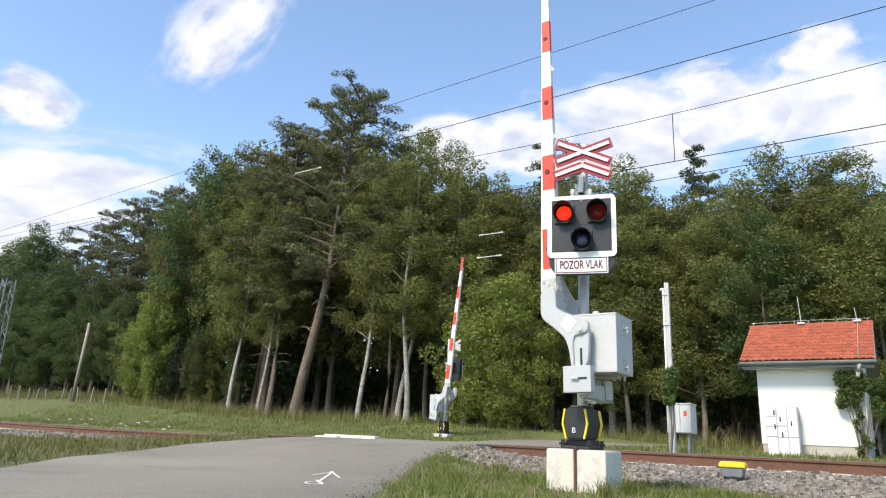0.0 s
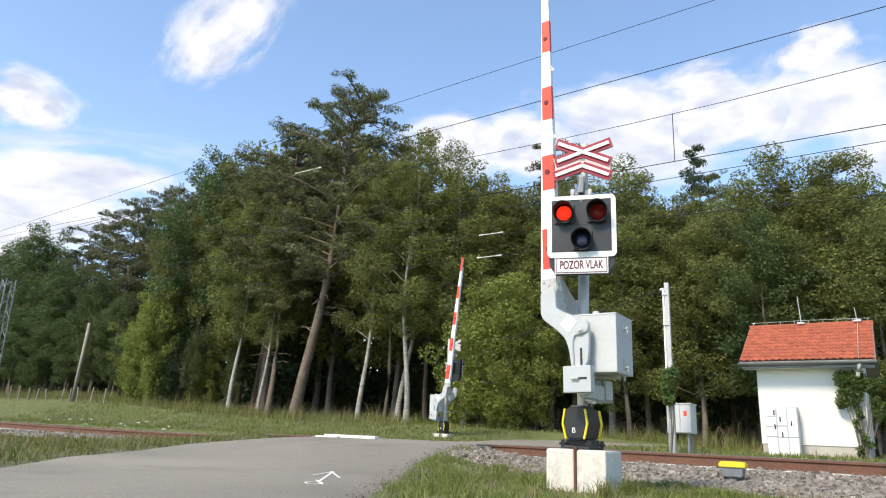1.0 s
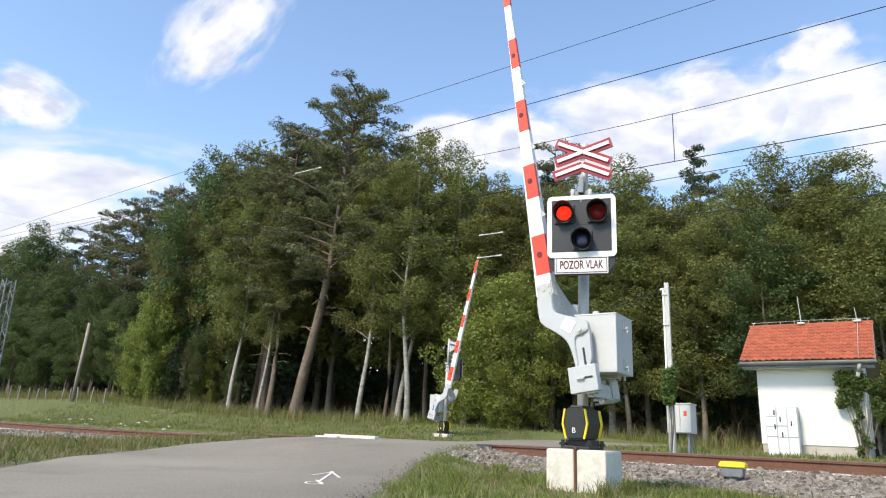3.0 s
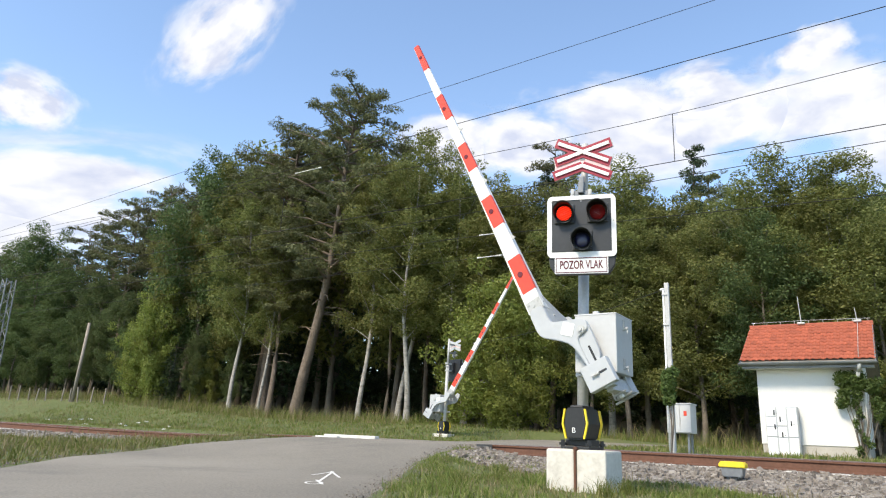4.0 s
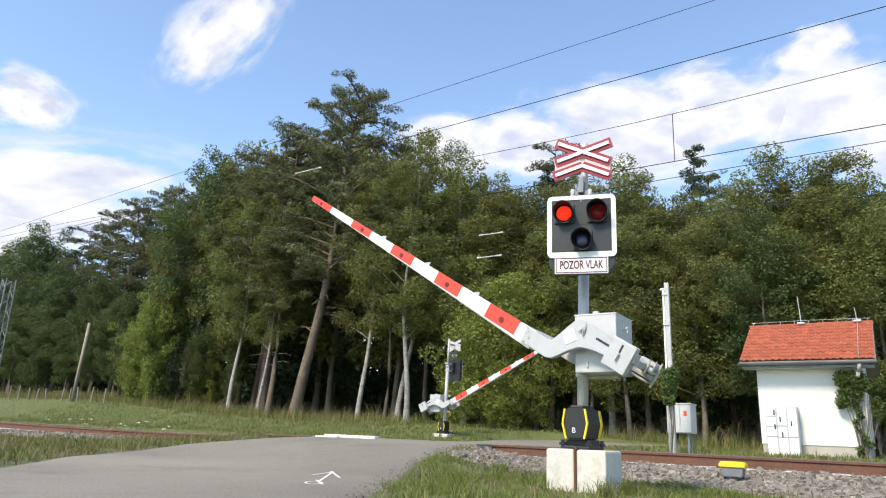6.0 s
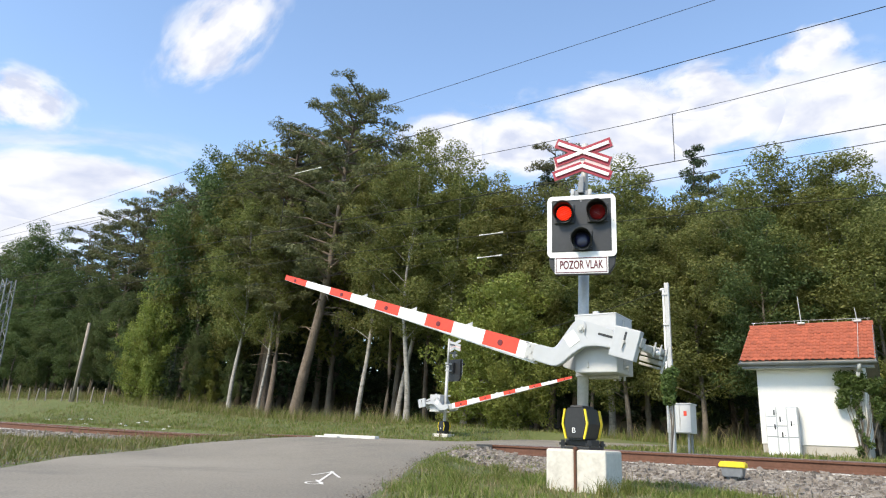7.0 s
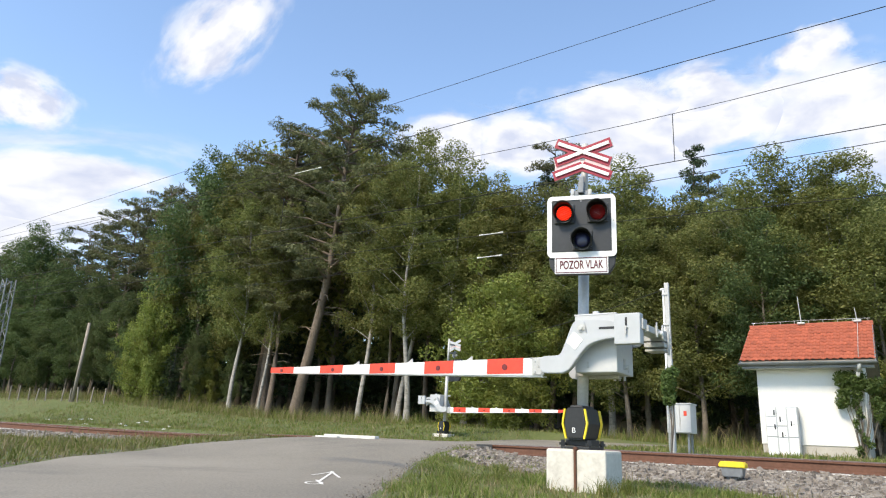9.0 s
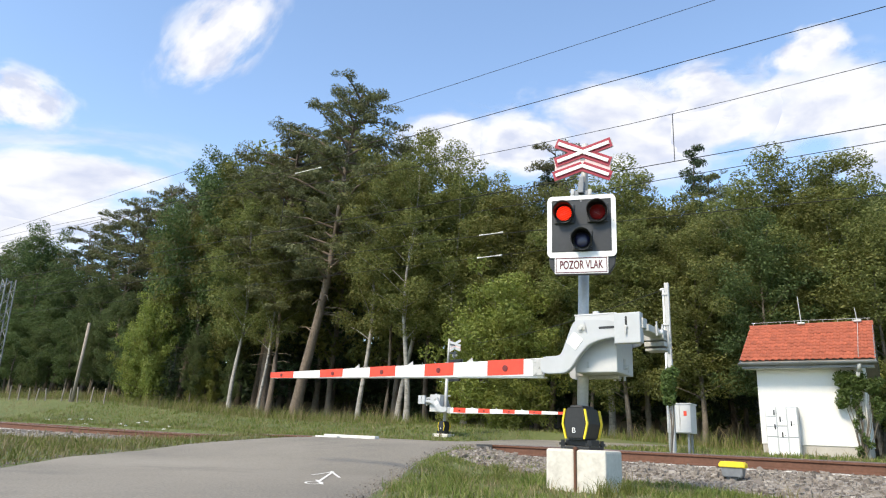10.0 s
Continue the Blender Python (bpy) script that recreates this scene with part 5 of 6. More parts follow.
        v, f = leaves(rng, centres, rad, {"broad": 19500, "birch": 15000, "bush": 15000}[kind] if not light else 3300, {"broad": 0.072, "birch": 0.062, "bush": 0.066}[kind] * (1.9 if light else 1.0), 0.6, 0.85, 0.35)
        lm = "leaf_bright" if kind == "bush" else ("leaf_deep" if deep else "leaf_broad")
        bark = "bark_birch" if kind == "birch" else "bark_dark"
    tr = new("trunk", mesh_of("trunk", vs, fs, M[bark], True))
    tr.parent = root
    cr = new("crown", mesh_of("crown", v, f, M[lm]))
    cr.parent = root
    return root


def plant(src, x, y, scale=1.0, turn=0.0, tilt=0.0, z=None, wide=1.0):
    o = copy_thing(src, pose(x, y, ground_z(x, y) - 0.05 if z is None else z, 0, tilt, 0) @ pose(0, 0, 0, 0, 0, turn))
    o.scale = (scale * wide, scale * wide, scale)
    return o


def build_forest():
    rr = random.Random(11)
    kinds = {
        "pine": [tree("pine_tree", s, 18.0, "pine", "tall pine tree with a bare reddish trunk and dark crown") for s in (1, 2, 3)],
        "broad": [tree("broadleaf_tree", s, 12.0, "broad", "dense green broadleaf tree at the forest edge") for s in (4, 5, 6)],
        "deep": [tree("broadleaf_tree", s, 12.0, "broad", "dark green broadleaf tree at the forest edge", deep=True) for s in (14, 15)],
        "birch": [tree("birch_tree", s, 13.0, "birch", "slender birch tree with a pale trunk") for s in (7, 8)],
        "spruce": [tree("spruce_tree", s, 12.0, "spruce", "dark green conical spruce tree") for s in (9, 10)],
        "bush": [tree("bush", s, 5.4, "bush", "rounded bright green leafy bush", "bush") for s in (12, 13)],
    }
    kinds.update({
        "back_pine": [tree("pine_tree", s, 18.0, "pine", "tall pine tree inside the wood", light=True) for s in (41, 42)],
        "back_broad": [tree("broadleaf_tree", s, 12.0, "broad", "green broadleaf tree inside the wood", light=True) for s in (44, 45)],
        "back_birch": [tree("birch_tree", 47, 13.0, "birch", "slender birch tree inside the wood", light=True)],
        "back_spruce": [tree("spruce_tree", 49, 12.0, "spruce", "dark conical spruce tree inside the wood", light=True)],
    })
    full = {"pine": 18.0, "broad": 12.0, "deep": 12.0, "birch": 13.0, "spruce": 12.0, "bush": 5.4}
    full.update({"back_" + k: v for k, v in full.items()})
    used = {}

    def put(kind, u, y, top, wide=1.0, which=None, tilt=0.0, turn=None):
        lst = kinds[kind]
        i = rr.randrange(len(lst)) if which is None else which
        src = lst[i]
        z = ground_z(-u, y) - 0.05
        s = (top - (0.5 if kind in ("broad", "birch", "deep") else 0.2) - z) / full[kind]
        t = rr.uniform(0, 360) if turn is None else turn
        if src.name not in used:
            used[src.name] = True
            src.matrix_basis = pose(-u, y, z, 0, tilt, 0) @ pose(0, 0, 0, 0, 0, t)
            src.scale = (s * wide, s * wide, s)
        else:
            plant(src, -u, y, s, t, tilt, z, wide)
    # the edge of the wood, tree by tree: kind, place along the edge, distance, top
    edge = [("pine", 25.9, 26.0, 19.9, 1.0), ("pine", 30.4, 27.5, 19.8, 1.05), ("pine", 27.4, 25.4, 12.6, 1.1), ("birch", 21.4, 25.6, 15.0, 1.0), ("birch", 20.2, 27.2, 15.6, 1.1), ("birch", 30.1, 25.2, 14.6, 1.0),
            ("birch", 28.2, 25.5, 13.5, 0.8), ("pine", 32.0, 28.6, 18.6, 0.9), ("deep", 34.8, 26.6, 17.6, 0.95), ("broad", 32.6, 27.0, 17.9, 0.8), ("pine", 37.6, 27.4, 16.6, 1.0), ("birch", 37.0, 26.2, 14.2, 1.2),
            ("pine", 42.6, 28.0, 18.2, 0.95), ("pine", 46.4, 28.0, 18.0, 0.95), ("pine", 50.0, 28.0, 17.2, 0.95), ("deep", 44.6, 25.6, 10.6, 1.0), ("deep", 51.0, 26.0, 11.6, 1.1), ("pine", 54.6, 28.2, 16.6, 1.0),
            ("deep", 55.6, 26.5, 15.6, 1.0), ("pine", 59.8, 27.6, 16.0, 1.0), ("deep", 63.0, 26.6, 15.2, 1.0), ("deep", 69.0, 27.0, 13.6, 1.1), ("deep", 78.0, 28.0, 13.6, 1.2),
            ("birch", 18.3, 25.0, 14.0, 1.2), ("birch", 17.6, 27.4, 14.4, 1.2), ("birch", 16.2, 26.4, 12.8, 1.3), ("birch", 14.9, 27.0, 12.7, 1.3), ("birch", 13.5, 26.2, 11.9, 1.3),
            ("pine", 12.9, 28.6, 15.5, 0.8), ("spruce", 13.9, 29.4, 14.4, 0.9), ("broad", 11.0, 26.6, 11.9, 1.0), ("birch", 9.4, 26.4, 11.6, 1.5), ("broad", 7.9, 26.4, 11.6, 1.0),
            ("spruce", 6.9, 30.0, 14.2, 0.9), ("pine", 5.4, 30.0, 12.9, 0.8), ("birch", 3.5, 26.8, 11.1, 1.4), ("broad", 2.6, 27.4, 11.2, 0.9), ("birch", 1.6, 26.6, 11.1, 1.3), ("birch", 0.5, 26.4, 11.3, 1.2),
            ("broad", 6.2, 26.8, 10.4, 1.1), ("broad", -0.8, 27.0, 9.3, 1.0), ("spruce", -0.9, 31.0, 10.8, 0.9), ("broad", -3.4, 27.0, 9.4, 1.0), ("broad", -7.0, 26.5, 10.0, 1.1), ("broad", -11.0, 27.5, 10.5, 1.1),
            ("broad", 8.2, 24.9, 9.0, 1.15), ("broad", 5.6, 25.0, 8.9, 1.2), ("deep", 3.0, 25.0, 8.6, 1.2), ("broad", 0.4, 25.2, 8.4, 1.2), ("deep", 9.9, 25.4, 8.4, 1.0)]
    for k, (kind, u, y, top, wide) in enumerate(edge):
        put(kind, u, y, top, wide, 0 if k in (0, 1) else (rr.choice([1, 2]) if kind == "pine" else None), 10.0 if k == 0 else rr.uniform(-2, 3))
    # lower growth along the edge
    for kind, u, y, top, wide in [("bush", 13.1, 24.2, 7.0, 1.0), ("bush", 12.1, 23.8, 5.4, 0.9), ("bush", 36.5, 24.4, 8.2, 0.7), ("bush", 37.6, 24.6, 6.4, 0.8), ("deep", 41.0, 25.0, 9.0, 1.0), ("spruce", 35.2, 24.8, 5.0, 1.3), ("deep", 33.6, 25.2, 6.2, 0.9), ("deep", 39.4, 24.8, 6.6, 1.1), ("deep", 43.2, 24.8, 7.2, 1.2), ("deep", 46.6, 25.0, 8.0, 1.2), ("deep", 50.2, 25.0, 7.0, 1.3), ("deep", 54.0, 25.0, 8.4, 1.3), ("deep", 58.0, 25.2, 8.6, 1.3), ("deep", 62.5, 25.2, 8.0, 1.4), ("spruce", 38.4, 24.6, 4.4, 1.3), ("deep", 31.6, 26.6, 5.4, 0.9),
                                  ("bush", -0.8, 25.0, 4.0, 1.1),
                                  ("bush", 16.2, 26.8, 4.6, 1.0), ("bush", 33.4, 26.0, 4.6, 0.9)]:
        put(kind, u, y, top, wide)
    # the wood behind
    def skyline(u):
        return np.interp(u, [-12, -0.5, 0.4, 3.3, 4.6, 6, 7.8, 11.7, 14.8, 17.7, 19.6, 23.8, 28.8, 32.4, 34.8, 39.4, 43.2, 46.5, 49.9, 54, 63, 90],
                         [9, 8.8, 10.6, 10.4, 10.2, 11, 11.2, 12.6, 12.8, 14, 15.6, 18, 18, 17.4, 17.2, 16.0, 15.8, 15, 14.2, 14.4, 13.8, 13])
    for y0, gap, drop in ((31.5, 3.6, 1.0), (36.0, 4.4, 1.0), (41.5, 5.0, 0.8)):
        u = -12.0
        while u < 84:
            k = 26.0 / y0
            kind = rr.choice(["pine", "spruce", "spruce", "broad"] if u * k > 16 else ["broad", "birch", "spruce", "broad"])
            top = (skyline(u * k) - 0.42) / k + 0.42 - drop - rr.uniform(0, 1.6)
            put("back_" + kind, u + rr.uniform(-0.8, 0.8), y0 + rr.uniform(-1.5, 1.5), top, 1.0)
            u += gap * (1.0 if u < 45 else 1.6)
    # undergrowth in the shade of the wood, added to block sky between trunks
    u = -10.0
    while u < 78:
        put(rr.choice(["back_broad", "back_broad", "back_spruce"]), u, rr.uniform(34, 39), rr.uniform(5.0, 7.5), 1.5)
        u += 3.2
    # drop kinds that found no place
    for lst in kinds.values():
        for src in lst:
            if src.name not in used:
                for o in (*src.children_recursive, src):
                    bpy.data.objects.remove(o)


def build_bare_tree():
    """A thin dead tree whose twigs stand against the sky."""
    rr = random.Random(17)
    root = thing("bare_tree", pose(-21.0, 27.0, ground_z(-21.0, 27.0), 0, 1.5, 0))
    tagged(root, "thin dead tree with bare grey twigs", "tree")
    vs, fs = [], []
    h = 15.2
    tube(vs, fs, [Vector((0.12 * math.sin(0.9 * k), 0, h * k / 12 - 0.1)) for k in range(13)], [0.10 * (1 - 0.9 * k / 12) for k in range(13)], 7)
    for k in range(34):
        z = h * (0.55 + 0.44 * k / 33)
        a = k * 2.4
        ln = (1.5 - 1.0 * k / 33) * rr.uniform(0.6, 1.2)
        s = Vector((0.12 * math.sin(0.9 * 12 * z / h), 0, z))
        e = s + Vector((math.cos(a) * ln, math.sin(a) * ln, ln * rr.uniform(0.2, 0.8)))
        m = s.lerp(e, 0.5) + Vector((0, 0, -0.08))
        tube(vs, fs, [s, m, e], [0.022, 0.015, 0.006], 4)
        t = m + Vector((rr.uniform(-0.4, 0.4), rr.uniform(-0.4, 0.4), rr.uniform(0.2, 0.6)))
        tube(vs, fs, [m, t], [0.012, 0.005], 4)
    o = new("trunk", mesh_of("trunk", vs, fs, M["bark_dark"], True))
    o.parent = root


def build_far_leaf_fill():
    # Scattered dark leaves without trunks, added to block sky and darken the depth.
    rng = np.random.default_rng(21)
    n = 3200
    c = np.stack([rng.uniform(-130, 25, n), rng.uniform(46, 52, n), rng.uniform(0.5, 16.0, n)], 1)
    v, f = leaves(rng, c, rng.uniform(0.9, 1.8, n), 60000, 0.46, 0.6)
    tagged(new("far_woods", mesh_of("far_woods", v, f, M["leaf_spruce"])), "loose dark leaves added as shaded depth behind the trees", "woods", kind="stuff")


def blades(rng, xs, ys, zs, hmin, hmax, width, lean_amt, taller):
    n = len(xs)
    a = rng.uniform(0, 2 * np.pi, n)
    h = rng.uniform(hmin, hmax, n) * taller
    dx, dy = np.cos(a), np.sin(a)
    ln = h * rng.uniform(0.1, lean_amt, n)
    b = rng.uniform(0, 2 * np.pi, n)
    p = np.stack([xs, ys, zs], 1)
    side = np.stack([dx, dy, 0 * dx], 1) * (width * rng.uniform(0.6, 1.3, n))[:, None]
    bend = np.stack([np.cos(b) * ln, np.sin(b) * ln, 0 * ln], 1)
    up = np.stack([0 * h, 0 * h, h], 1)
    v = np.stack([p - side, p + side, p + side * 0.7 + bend * 0.35 + up * 0.6, p + bend + up * 0.95, p - side * 0.7 + bend * 0.35 + up * 0.6], 1).reshape(-1, 3)
    k = np.arange(n)[:, None] * 5
    return v, np.concatenate([k + np.array([0, 1, 2, 4])], 1), np.concatenate([k + np.array([4, 2, 3])], 1)


def grass_patch(name, label, seed, n, x0, x1, y0, y1, hmin, hmax, width, material, keep, clump=0.9):
    rng = np.random.default_rng(seed)
    xs, ys = rng.uniform(x0, x1, n), rng.uniform(y0, y1, n)
    px_, py_, pz_, hs = [], [], [], []
    for x, y in zip(xs, ys):
        if on_road(x, y, -0.05 + 0.12 * noise.noise((x * 3, y * 3, 0))) or not keep(x, y):
            continue
        d = noise.noise((x * clump, y * clump, seed)) + 0.5 * noise.noise((x * 3.1, y * 3.1, seed + 2))
        if d < rng.uniform(-1.1, 0.25):
            continue
        px_.append(x)
        py_.append(y)
        pz_.append(sheet_z(x, y) - 0.01)
        hs.append(max(0.35, 1.0 + 1.5 * noise.noise((x * 1.7, y * 1.7, seed + 5)) + 0.9 * noise.noise((x * 5, y * 5, seed))))
    xs, ys, zs = np.array(px_), np.array(py_), np.array(pz_)
    v, q, t = blades(rng, xs, ys, zs, hmin, hmax, width, 0.9, np.array(hs))
    me = mesh_of(name, v.tolist(), q.tolist() + t.tolist(), material)
    tagged(new(name, me), label, "grass", kind="stuff")


def build_grass():
    def near_ok(x, y):
        return y < shoulder_y(x) + 0.3 * noise.noise((x * 1.3, y, 3)) + 1.3 * smooth_step(-x, 3.0, 5.0)
    grass_patch("verge_grass", "short green grass on the road verge", 31, 110000, -6.6, 0.6, 2.6, 10.2, 0.018, 0.065, 0.0045, M["grass_blade"], near_ok)
    grass_patch("dry_grass", "straw-coloured blades among the verge grass", 32, 16000, -6.6, 0.6, 2.6, 10.2, 0.025, 0.10, 0.003, M["grass_dry"], near_ok)
    for k in range(9):
        x, y = ((-2.22, 6.02), (-2.85, 6.0), (-2.1, 6.3), (-3.6, 6.6), (-4.1, 7.6), (-3.3, 5.4), (-2.0, 5.5), (-4.5, 8.4), (-3.9, 6.2))[k]
        root_rng = np.random.default_rng(100 + k)
        n = 70
        px_, py_ = x + root_rng.normal(0, 0.05, n), y + root_rng.normal(0, 0.05, n)
        v, q, t = blades(root_rng, px_, py_, np.array([sheet_z(a, b) - 0.01 for a, b in zip(px_, py_)]), 0.08, 0.2, 0.004, 1.0, np.ones(n))
        tagged(new("grass_tuft", mesh_of("grass_tuft", v.tolist(), q.tolist() + t.tolist(), M["grass_blade"])), "tuft of longer green grass blades", "grass", kind="stuff")
    grass_patch("track_grass", "green grass between road and rails", 33, 60000, -26.0, -7.0, 3.0, 10.8, 0.03, 0.10, 0.007, M["grass_blade"], lambda x, y: y < 10.8 - 2.7 * smooth_step(-x, 12.0, 15.5) + 0.3 * noise.noise((x, y, 4)))
    grass_patch("track_dry_grass", "straw-coloured blades between road and rails", 38, 22000, -26.0, -7.0, 3.0, 10.8, 0.04, 0.14, 0.005, M["grass_dry"], lambda x, y: y < 10.6 - 2.5 * smooth_step(-x, 12.0, 15.5))
    grass_patch("bank_grass", "mown green grass bank before the wood", 34, 80000, -40.0, 1.0, 14.6, 25.6, 0.03, 0.10, 0.012, M["grass_blade"], lambda x, y: not (-3.1 < x < -0.5 and 19.9 < y < 23.5))
    grass_patch("bank_dry_grass", "dry straw-coloured grass on the bank", 35, 20000, -60.0, 1.0, 14.6, 25.6, 0.04, 0.16, 0.010, M["grass_dry"], lambda x, y: not (-3.1 < x < -0.5 and 19.9 < y < 23.5))
    grass_patch("tall_grass", "tall seeding grass along the forest edge", 36, 24000, -62.0, -3.0, 23.2, 26.2, 0.15, 0.42, 0.009, M["grass_blade"], lambda x, y: x < -17 or x > -9)
    grass_patch("tall_dry_grass", "tall dry seeding grass along the forest edge", 37, 9000, -62.0, -3.0, 22.6, 25.6, 0.25, 0.62, 0.006, M["grass_dry"], lambda x, y: x < -17 or x > -9)


def build_road_gravel():
    """Grit crumbled along both edges of the asphalt."""
    rng = np.random.default_rng(77)
    vs, fs = [], []
    cube_v = np.array([(i, j, k) for k in (-1, 1) for j in (-1, 1) for i in (-1, 1)], float) * 0.7
    cube_f = np.array([(0, 1, 3, 2), (4, 6, 7, 5), (0, 4, 5, 1), (2, 3, 7, 6), (0, 2, 6, 4), (1, 5, 7, 3)])
    for k in range(3000):
        y = rng.uniform(2.5, 11.3)
        l, r = road_edges(y)
        x = (r + rng.normal(0.02, 0.16)) if k % 3 else (l - rng.normal(0.02, 0.2))
        s = rng.uniform(0.003, 0.008) * (1.6 if rng.random() < 0.06 else 1)
        z = max(sheet_z(x, y), road_z(x, y) - 0.01 if on_road(x, y) else -9) + s * 0.4
        fs.append(cube_f + 8 * len(vs))
        vs.append((cube_v * rng.uniform(0.6, 1.2, (1, 3)) + rng.normal(0, 0.2, (8, 3))) * s + (x, y, z))
    me = mesh_of("road_gravel", np.concatenate(vs), np.concatenate(fs), M["stone_mix"])
    tagged(new("road_gravel", me), "pale crumbled grit along the asphalt edges", "gravel", kind="stuff")


def climbing_plant(name, label, centres, radii, n, size):
    rng = np.random.default_rng(len(centres) * 7 + n)
    root = thing(name)
    tagged(root, label, "plant")
    v, f = leaves(rng, centres, radii, n, size, 0.7, 1.0, 0.2)
    o = new("foliage", mesh_of("foliage", v, f, M["leaf_vine"]))
    o.parent = root
    vs, fs = [], []
    lowest = min(c[2] for c in centres)
    for c in centres[::2]:
        s = Vector((centres[0][0], centres[0][1], 0.25))
        e = Vector(c)
        tube(vs, fs, [s, s.lerp(e, 0.5) + Vector((0.05, -0.03, 0)), e], [0.012, 0.009, 0.004], 5)
    o = new("stem", mesh_of("stem", vs, fs, M["bark_dark"], True))
    o.parent = root


def build_small_plants():
    rr = random.Random(8)
    hut = [(-0.72 + rr.uniform(-0.14, 0.14), 19.82 + rr.uniform(-0.1, 0.05), 0.35 + 0.11 * k) for k in range(16)]
    hut += [(-0.76 + rr.uniform(-0.36, 0.36), 19.8, 2.08 + rr.uniform(-0.22, 0.26)) for k in range(16)] + [(-1.05 - rr.uniform(0, 0.1), 19.8, rr.uniform(1.55, 1.95)) for k in range(4)]
    hut += [(-0.42 + rr.uniform(0, 0.2), 19.85, rr.uniform(1.3, 2.2)) for k in range(6)]
    climbing_plant("climbing_plant", "green creeper climbing the downpipe of the hut", hut, [rr.uniform(0.06, 0.13) if k < 16 else rr.uniform(0.1, 0.2) for k, _ in enumerate(hut)], 3400, 0.036)
    post = [(-4.13 + rr.uniform(-0.1, 0.1), 15.52 + rr.uniform(-0.12, 0.1), 1.42 + 0.06 * k) for k in range(11)]
    climbing_plant("climbing_plant", "green creeper wrapped round the white post", post, [rr.uniform(0.09, 0.17) for _ in post], 1500, 0.038)
    # white umbel flowers by the track
    for k in range(11):
        u, y = rr.uniform(14.5, 19.5), rr.uniform(9.8, 11.2)
        z = sheet_z(-u, y)
        h = rr.uniform(0.28, 0.5)
        root = thing("wild_flower", pose(-u, y, z))
        tagged(root, "white umbel wild flower in the grass", "flower", group="wild flowers")
        bm = bmesh.new()
        cyl(bm, 0.006, 0.004, (0, 0, -0.02), (0.03, 0, h), 5)
        part("stem", bm, M["grass_blade"], root)
        bm = bmesh.new()
        for q in range(9):
            a, r = rr.uniform(0, 6.28), rr.uniform(0, 0.06)
            bmesh.ops.create_icosphere(bm, subdivisions=1, radius=0.009, matrix=Matrix.Translation((0.03 + r * math.cos(a), r * math.sin(a), h + rr.uniform(-0.01, 0.012))))
        part("blossom", bm, M["flower"], root)


def build_fence():
    rr = random.Random(5)
    for k in range(16):
        u = 37.6 + 1.25 * k + rr.uniform(-0.4, 0.4)
        y = 22.6
        bm = bmesh.new()
        box(bm, (0.06, 0.06, rr.uniform(0.85, 1.3)), (0, 0, 0.3), 0.012)
        o = part("fence_post", bm, M["wood_grey"])
        o.matrix_basis = pose(-u, y, ground_z(-u, y), rr.uniform(-4, 4), rr.uniform(-6, 6), 0)
        tagged(o, "weathered grey leaning fence post in tall grass", "fence post", group="fence posts")
    bm = bmesh.new()
    cyl(bm, 0.11, 0.08, (0, 0, -0.2), (0, 0, 4.7), 10)
    o = part("wooden_pole", bm, M["wood_grey"], None, "", True)
    o.matrix_basis = pose(-41.0, 22.6, ground_z(-41.0, 22.6), 0, 4, 0)
    tagged(o, "grey weathered leaning wooden pole at the forest edge", "pole")


build_forest()
build_bare_tree()
build_far_leaf_fill()
build_grass()
build_small_plants()
build_fence()
build_road_gravel()


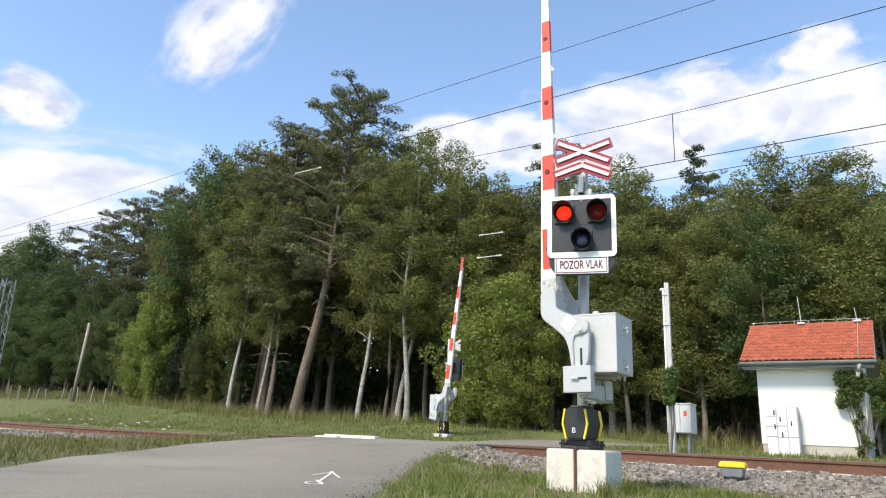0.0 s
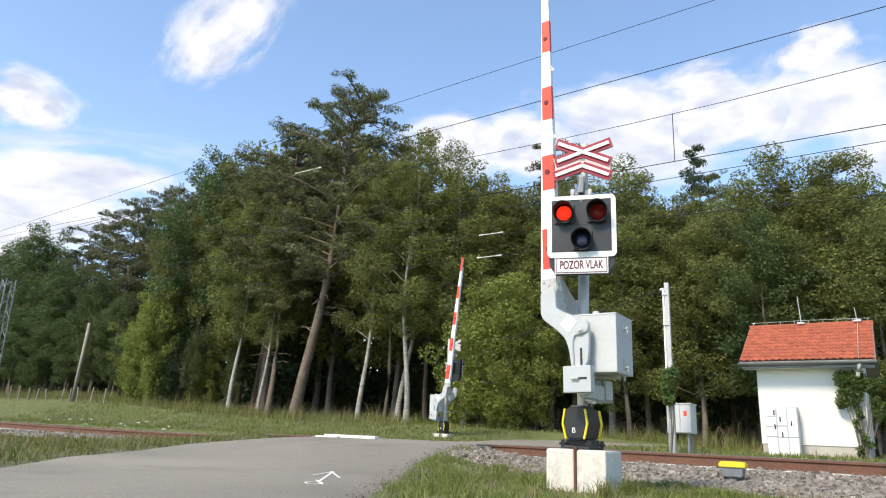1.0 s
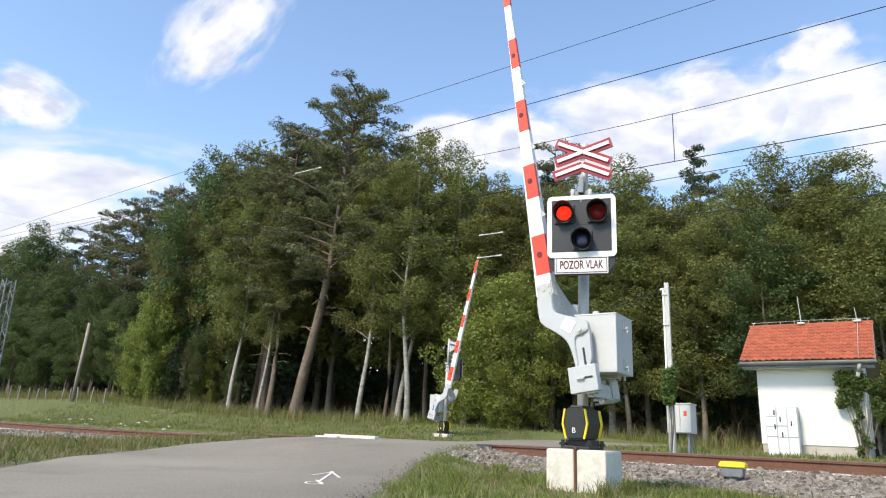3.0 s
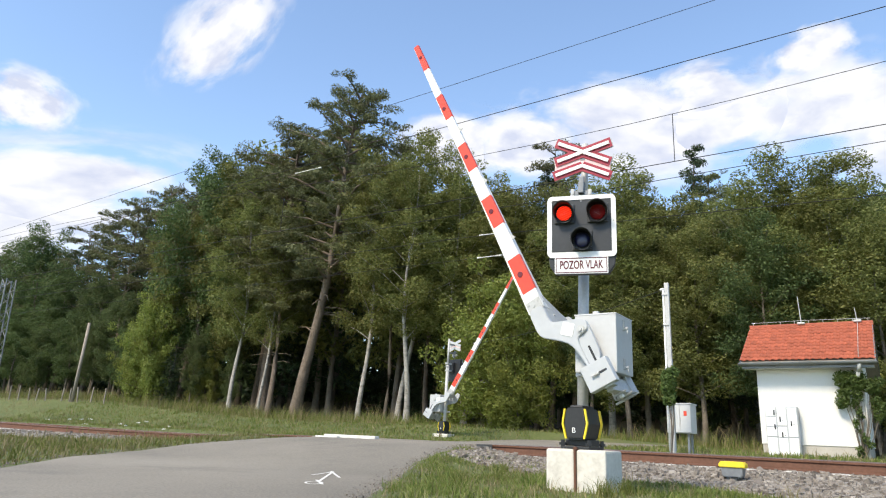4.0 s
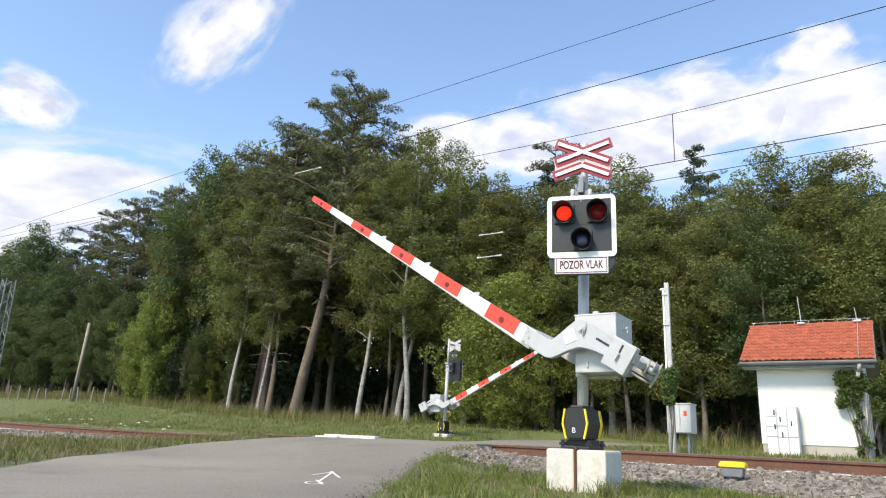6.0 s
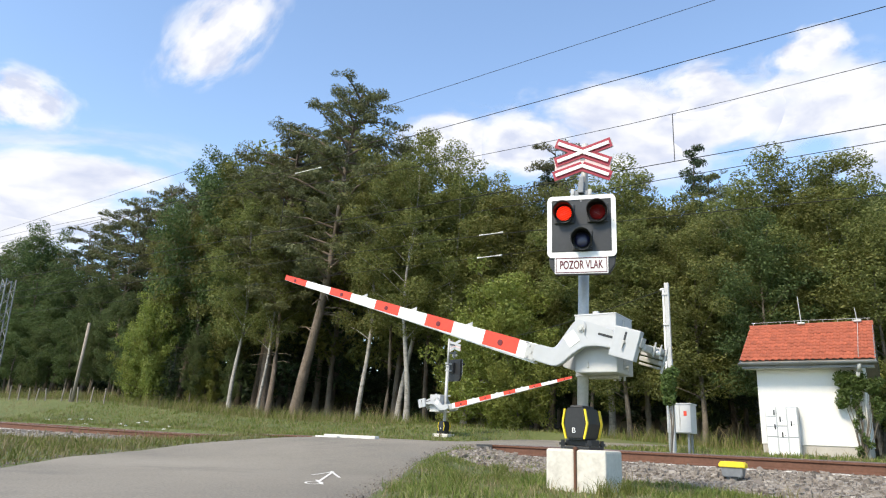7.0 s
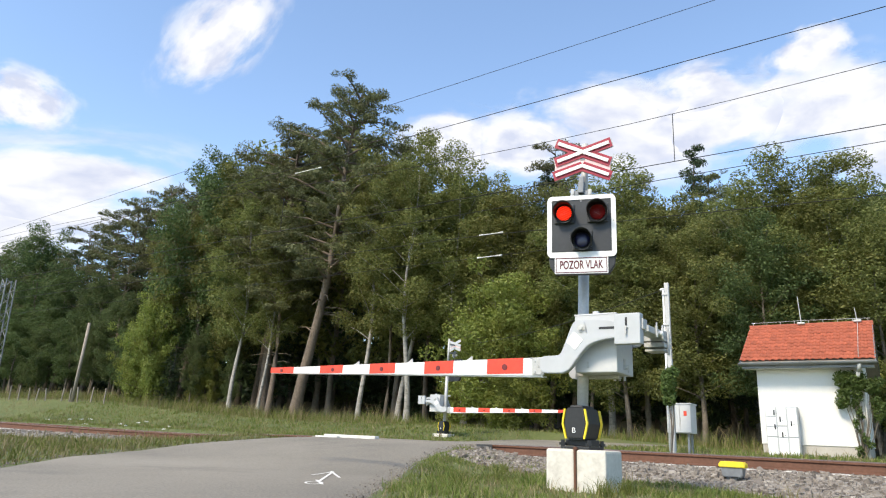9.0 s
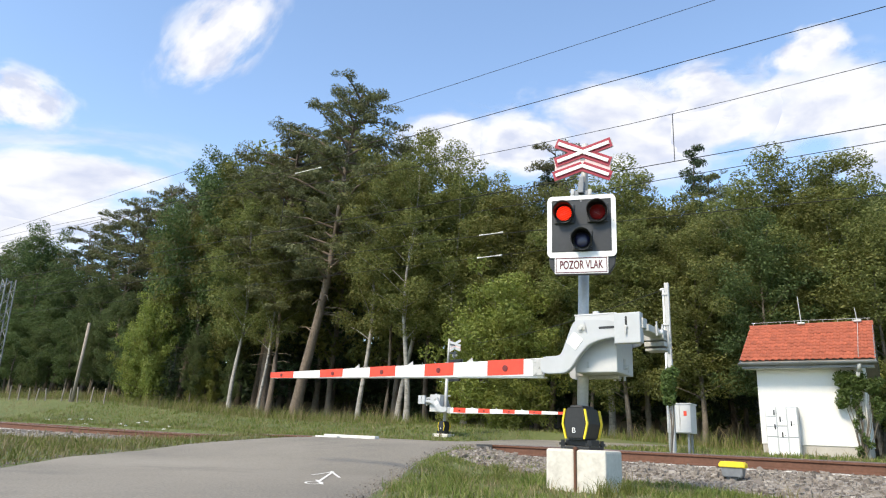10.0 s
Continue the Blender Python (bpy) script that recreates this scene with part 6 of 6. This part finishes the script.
# ---- clouds: distant soft glowing sheets with light and shade painted in ----
def cloud_material(seed):
    m, nt, b = nodes_of("cloud")
    n, l = nt.nodes, nt.links
    tc = n.new("ShaderNodeTexCoord")
    mp = n.new("ShaderNodeMapping")
    mp.inputs["Location"].default_value = (seed * 3.1, seed * 1.7, seed)
    l.new(tc.outputs["Generated"], mp.inputs["Vector"])
    no = n.new("ShaderNodeTexNoise")
    no.inputs["Scale"].default_value, no.inputs["Detail"].default_value, no.inputs["Roughness"].default_value = 2.4, 9, 0.54
    l.new(mp.outputs["Vector"], no.inputs["Vector"])
    # falloff from the sheet's middle
    sub = n.new("ShaderNodeVectorMath")
    sub.operation = "SUBTRACT"
    sub.inputs[1].default_value = (0.5, 0.5, 0.5)
    l.new(tc.outputs["Generated"], sub.inputs[0])
    sc = n.new("ShaderNodeVectorMath")
    sc.operation = "MULTIPLY"
    sc.inputs[1].default_value = (2, 2, 0)
    l.new(sub.outputs[0], sc.inputs[0])
    ln = n.new("ShaderNodeVectorMath")
    ln.operation = "LENGTH"
    l.new(sc.outputs[0], ln.inputs[0])
    ma = n.new("ShaderNodeMath")
    ma.operation = "MULTIPLY_ADD"
    ma.inputs[1].default_value, ma.inputs[2].default_value = -0.66, 0.24
    l.new(ln.outputs["Value"], ma.inputs[0])
    ad = n.new("ShaderNodeMath")
    bold = n.new("ShaderNodeMath")
    bold.operation = "MULTIPLY"
    bold.inputs[1].default_value = 1.4
    l.new(no.outputs["Fac"], bold.inputs[0])
    l.new(ma.outputs[0], ad.inputs[0])
    l.new(bold.outputs[0], ad.inputs[1])
    mr = n.new("ShaderNodeMapRange")
    mr.interpolation_type = "SMOOTHSTEP"
    mr.inputs["From Min"].default_value, mr.inputs["From Max"].default_value = 0.38, 0.66
    l.new(ad.outputs[0], mr.inputs["Value"])
    cut = n.new("ShaderNodeMapRange")
    cut.inputs["From Min"].default_value, cut.inputs["From Max"].default_value = 1.0, 0.45
    l.new(ln.outputs["Value"], cut.inputs["Value"])
    al = n.new("ShaderNodeMath")
    al.operation = "MULTIPLY"
    l.new(mr.outputs["Result"], al.inputs[0])
    l.new(cut.outputs["Result"], al.inputs[1])
    # The sheet glows: sunlit white and bluish shade are both in the emission colour.
    em = n.new("ShaderNodeEmission")
    sh = n.new("ShaderNodeMix")
    sh.data_type = "RGBA"
    sh.inputs["A"].default_value, sh.inputs["B"].default_value = (0.62, 0.70, 0.92, 1), (0.90, 0.95, 1.06, 1)
    no2 = n.new("ShaderNodeTexNoise")
    no2.inputs["Scale"].default_value, no2.inputs["Detail"].default_value = 4.5, 6
    l.new(mp.outputs["Vector"], no2.inputs["Vector"])
    mr2 = n.new("ShaderNodeMapRange")
    mr2.inputs["From Min"].default_value, mr2.inputs["From Max"].default_value = 0.35, 0.55
    l.new(no2.outputs["Fac"], mr2.inputs["Value"])
    l.new(mr2.outputs["Result"], sh.inputs["Factor"])
    l.new(sh.outputs["Result"], em.inputs["Color"])
    em.inputs["Strength"].default_value = 0.53
    tr = n.new("ShaderNodeBsdfTransparent")
    mx = n.new("ShaderNodeMixShader")
    l.new(al.outputs[0], mx.inputs["Fac"])
    l.new(tr.outputs[0], mx.inputs[1])
    l.new(em.outputs[0], mx.inputs[2])
    l.new(mx.outputs[0], n["Material Output"].inputs["Surface"])
    return m


def build_clouds():
    """Each: bearing left of +Y and height in degrees, width and height in degrees, turn."""
    made = []
    sky_list = [(67.9, 22.2, 6.4, 4.6, 0), (54.6, 30.8, 10.5, 5.6, -52), (64.0, 16.6, 20, 8, -12), (18.0, 25.5, 17, 9, 12), (9.5, 25.0, 13, 6.5, -4),
                (11.0, 27.4, 8.5, 5.0, 0), (2.2, 28.9, 6.5, 5.0, 0), (0.0, 24.6, 12, 8, 0), (33.0, 24.4, 9, 6, 0), (27.0, 24.4, 10, 6, 0), (72.0, 12.5, 18, 8, 0), (4.5, 27.0, 4, 2.4, 0), (-6.0, 22.0, 14, 9, 0)]
    dist = 1600.0
    for i, (head, up, w, h, turn) in enumerate(sky_list):
        d = Vector((-math.sin(radians(head)) * math.cos(radians(up)), math.cos(radians(head)) * math.cos(radians(up)), math.sin(radians(up))))
        p = d * dist
        sw, sh = dist * math.tan(radians(w / 2)) * 2.75, dist * math.tan(radians(h / 2)) * 2.75
        bm = bmesh.new()
        bmesh.ops.create_grid(bm, x_segments=12, y_segments=12, size=0.5)
        bmesh.ops.scale(bm, vec=(sw, sh, 1), verts=bm.verts)
        for v in bm.verts:
            v.co.z = -0.08 * sw * ((2 * v.co.x / sw) ** 2 + (2 * v.co.y / sh) ** 2)
        o = part("cloud", bm, cloud_material(i + 1))
        m = look(p, (0, 0, 0), turn)
        tagged(o, "white fair-weather cloud with soft edges", "cloud", group="clouds")
        made.append((o, m))
    return made


CLOUDS = build_clouds()

# ---- movements ----
ARM_ANGLES = [(0.0, 88.7), (2.4, 88.7), (2.5, 88.45), (2.6, 87.8), (2.7, 86.5), (3.8, 66.6), (4.0, 63.3), (4.5, 55.1), (5.0, 47.2), (5.5, 39.1), (5.7, 36.0), (6.8, 19.4), (7.0, 16.6), (7.3, 12.7), (7.6, 8.9),
              (7.9, 6.2), (8.2, 3.6), (8.5, 1.0), (8.65, -0.4), (8.8, 0.1), (9.0, 0.4), (9.3, -0.2), (9.6, -0.35), (10.0, -0.4)]


def blink_rows(lit_first):
    """Each disc shows its glowing face for half a second, then turns its dark back for half a second."""
    rows = [(0.0, 0 if lit_first else -180)]
    lit = lit_first
    t = 0.2
    while t < 10.0:
        seq = (0, -60, -120, -180) if lit else (-180, -120, -60, 0)
        rows += [(t - 0.05 + 0.0334 * k, a) for k, a in enumerate(seq)]
        lit = not lit
        t += 0.5
    rows.append((10.0, 0 if lit else -180))
    return [(q, pose(0, -0.028, 0, 0, 0, a)) for q, a in rows]


def motions():
    walk(signal_arm, [(t, Matrix.Translation(PIVOT) @ pose(0, 0, 0, 0, 0, -3.04) @ pose(0, 0, 0, 0, a + 0.2, 0)) for t, a in ARM_ANGLES])
    pivot = pose(0, 0, 0, 0, 0, FAR_YAW) @ Matrix.Translation((-PIVOT.x, PIVOT.y, PIVOT.z))
    walk(far_arm, [(t, pivot @ pose(0, 0, 0, 0, -a + 4.6 * smooth_step(a, -1.0, 13.0), 0)) for t, a in ARM_ANGLES])
    walk(led_of(signal_lamps[0]), blink_rows(True))
    walk(led_of(signal_lamps[1]), blink_rows(False))
    far_lamps = [c for c in far_signal.children_recursive if c.name.startswith("light_disc")]
    for k, o in enumerate(far_lamps):
        walk(o, blink_rows(k == 0))
    for o, m in CLOUDS:
        side = m.to_3x3() @ Vector((1, 0, 0))
        walk(o, [(0.0, m), (10.0, Matrix.Translation(side * 9.0) @ m)])


motions()
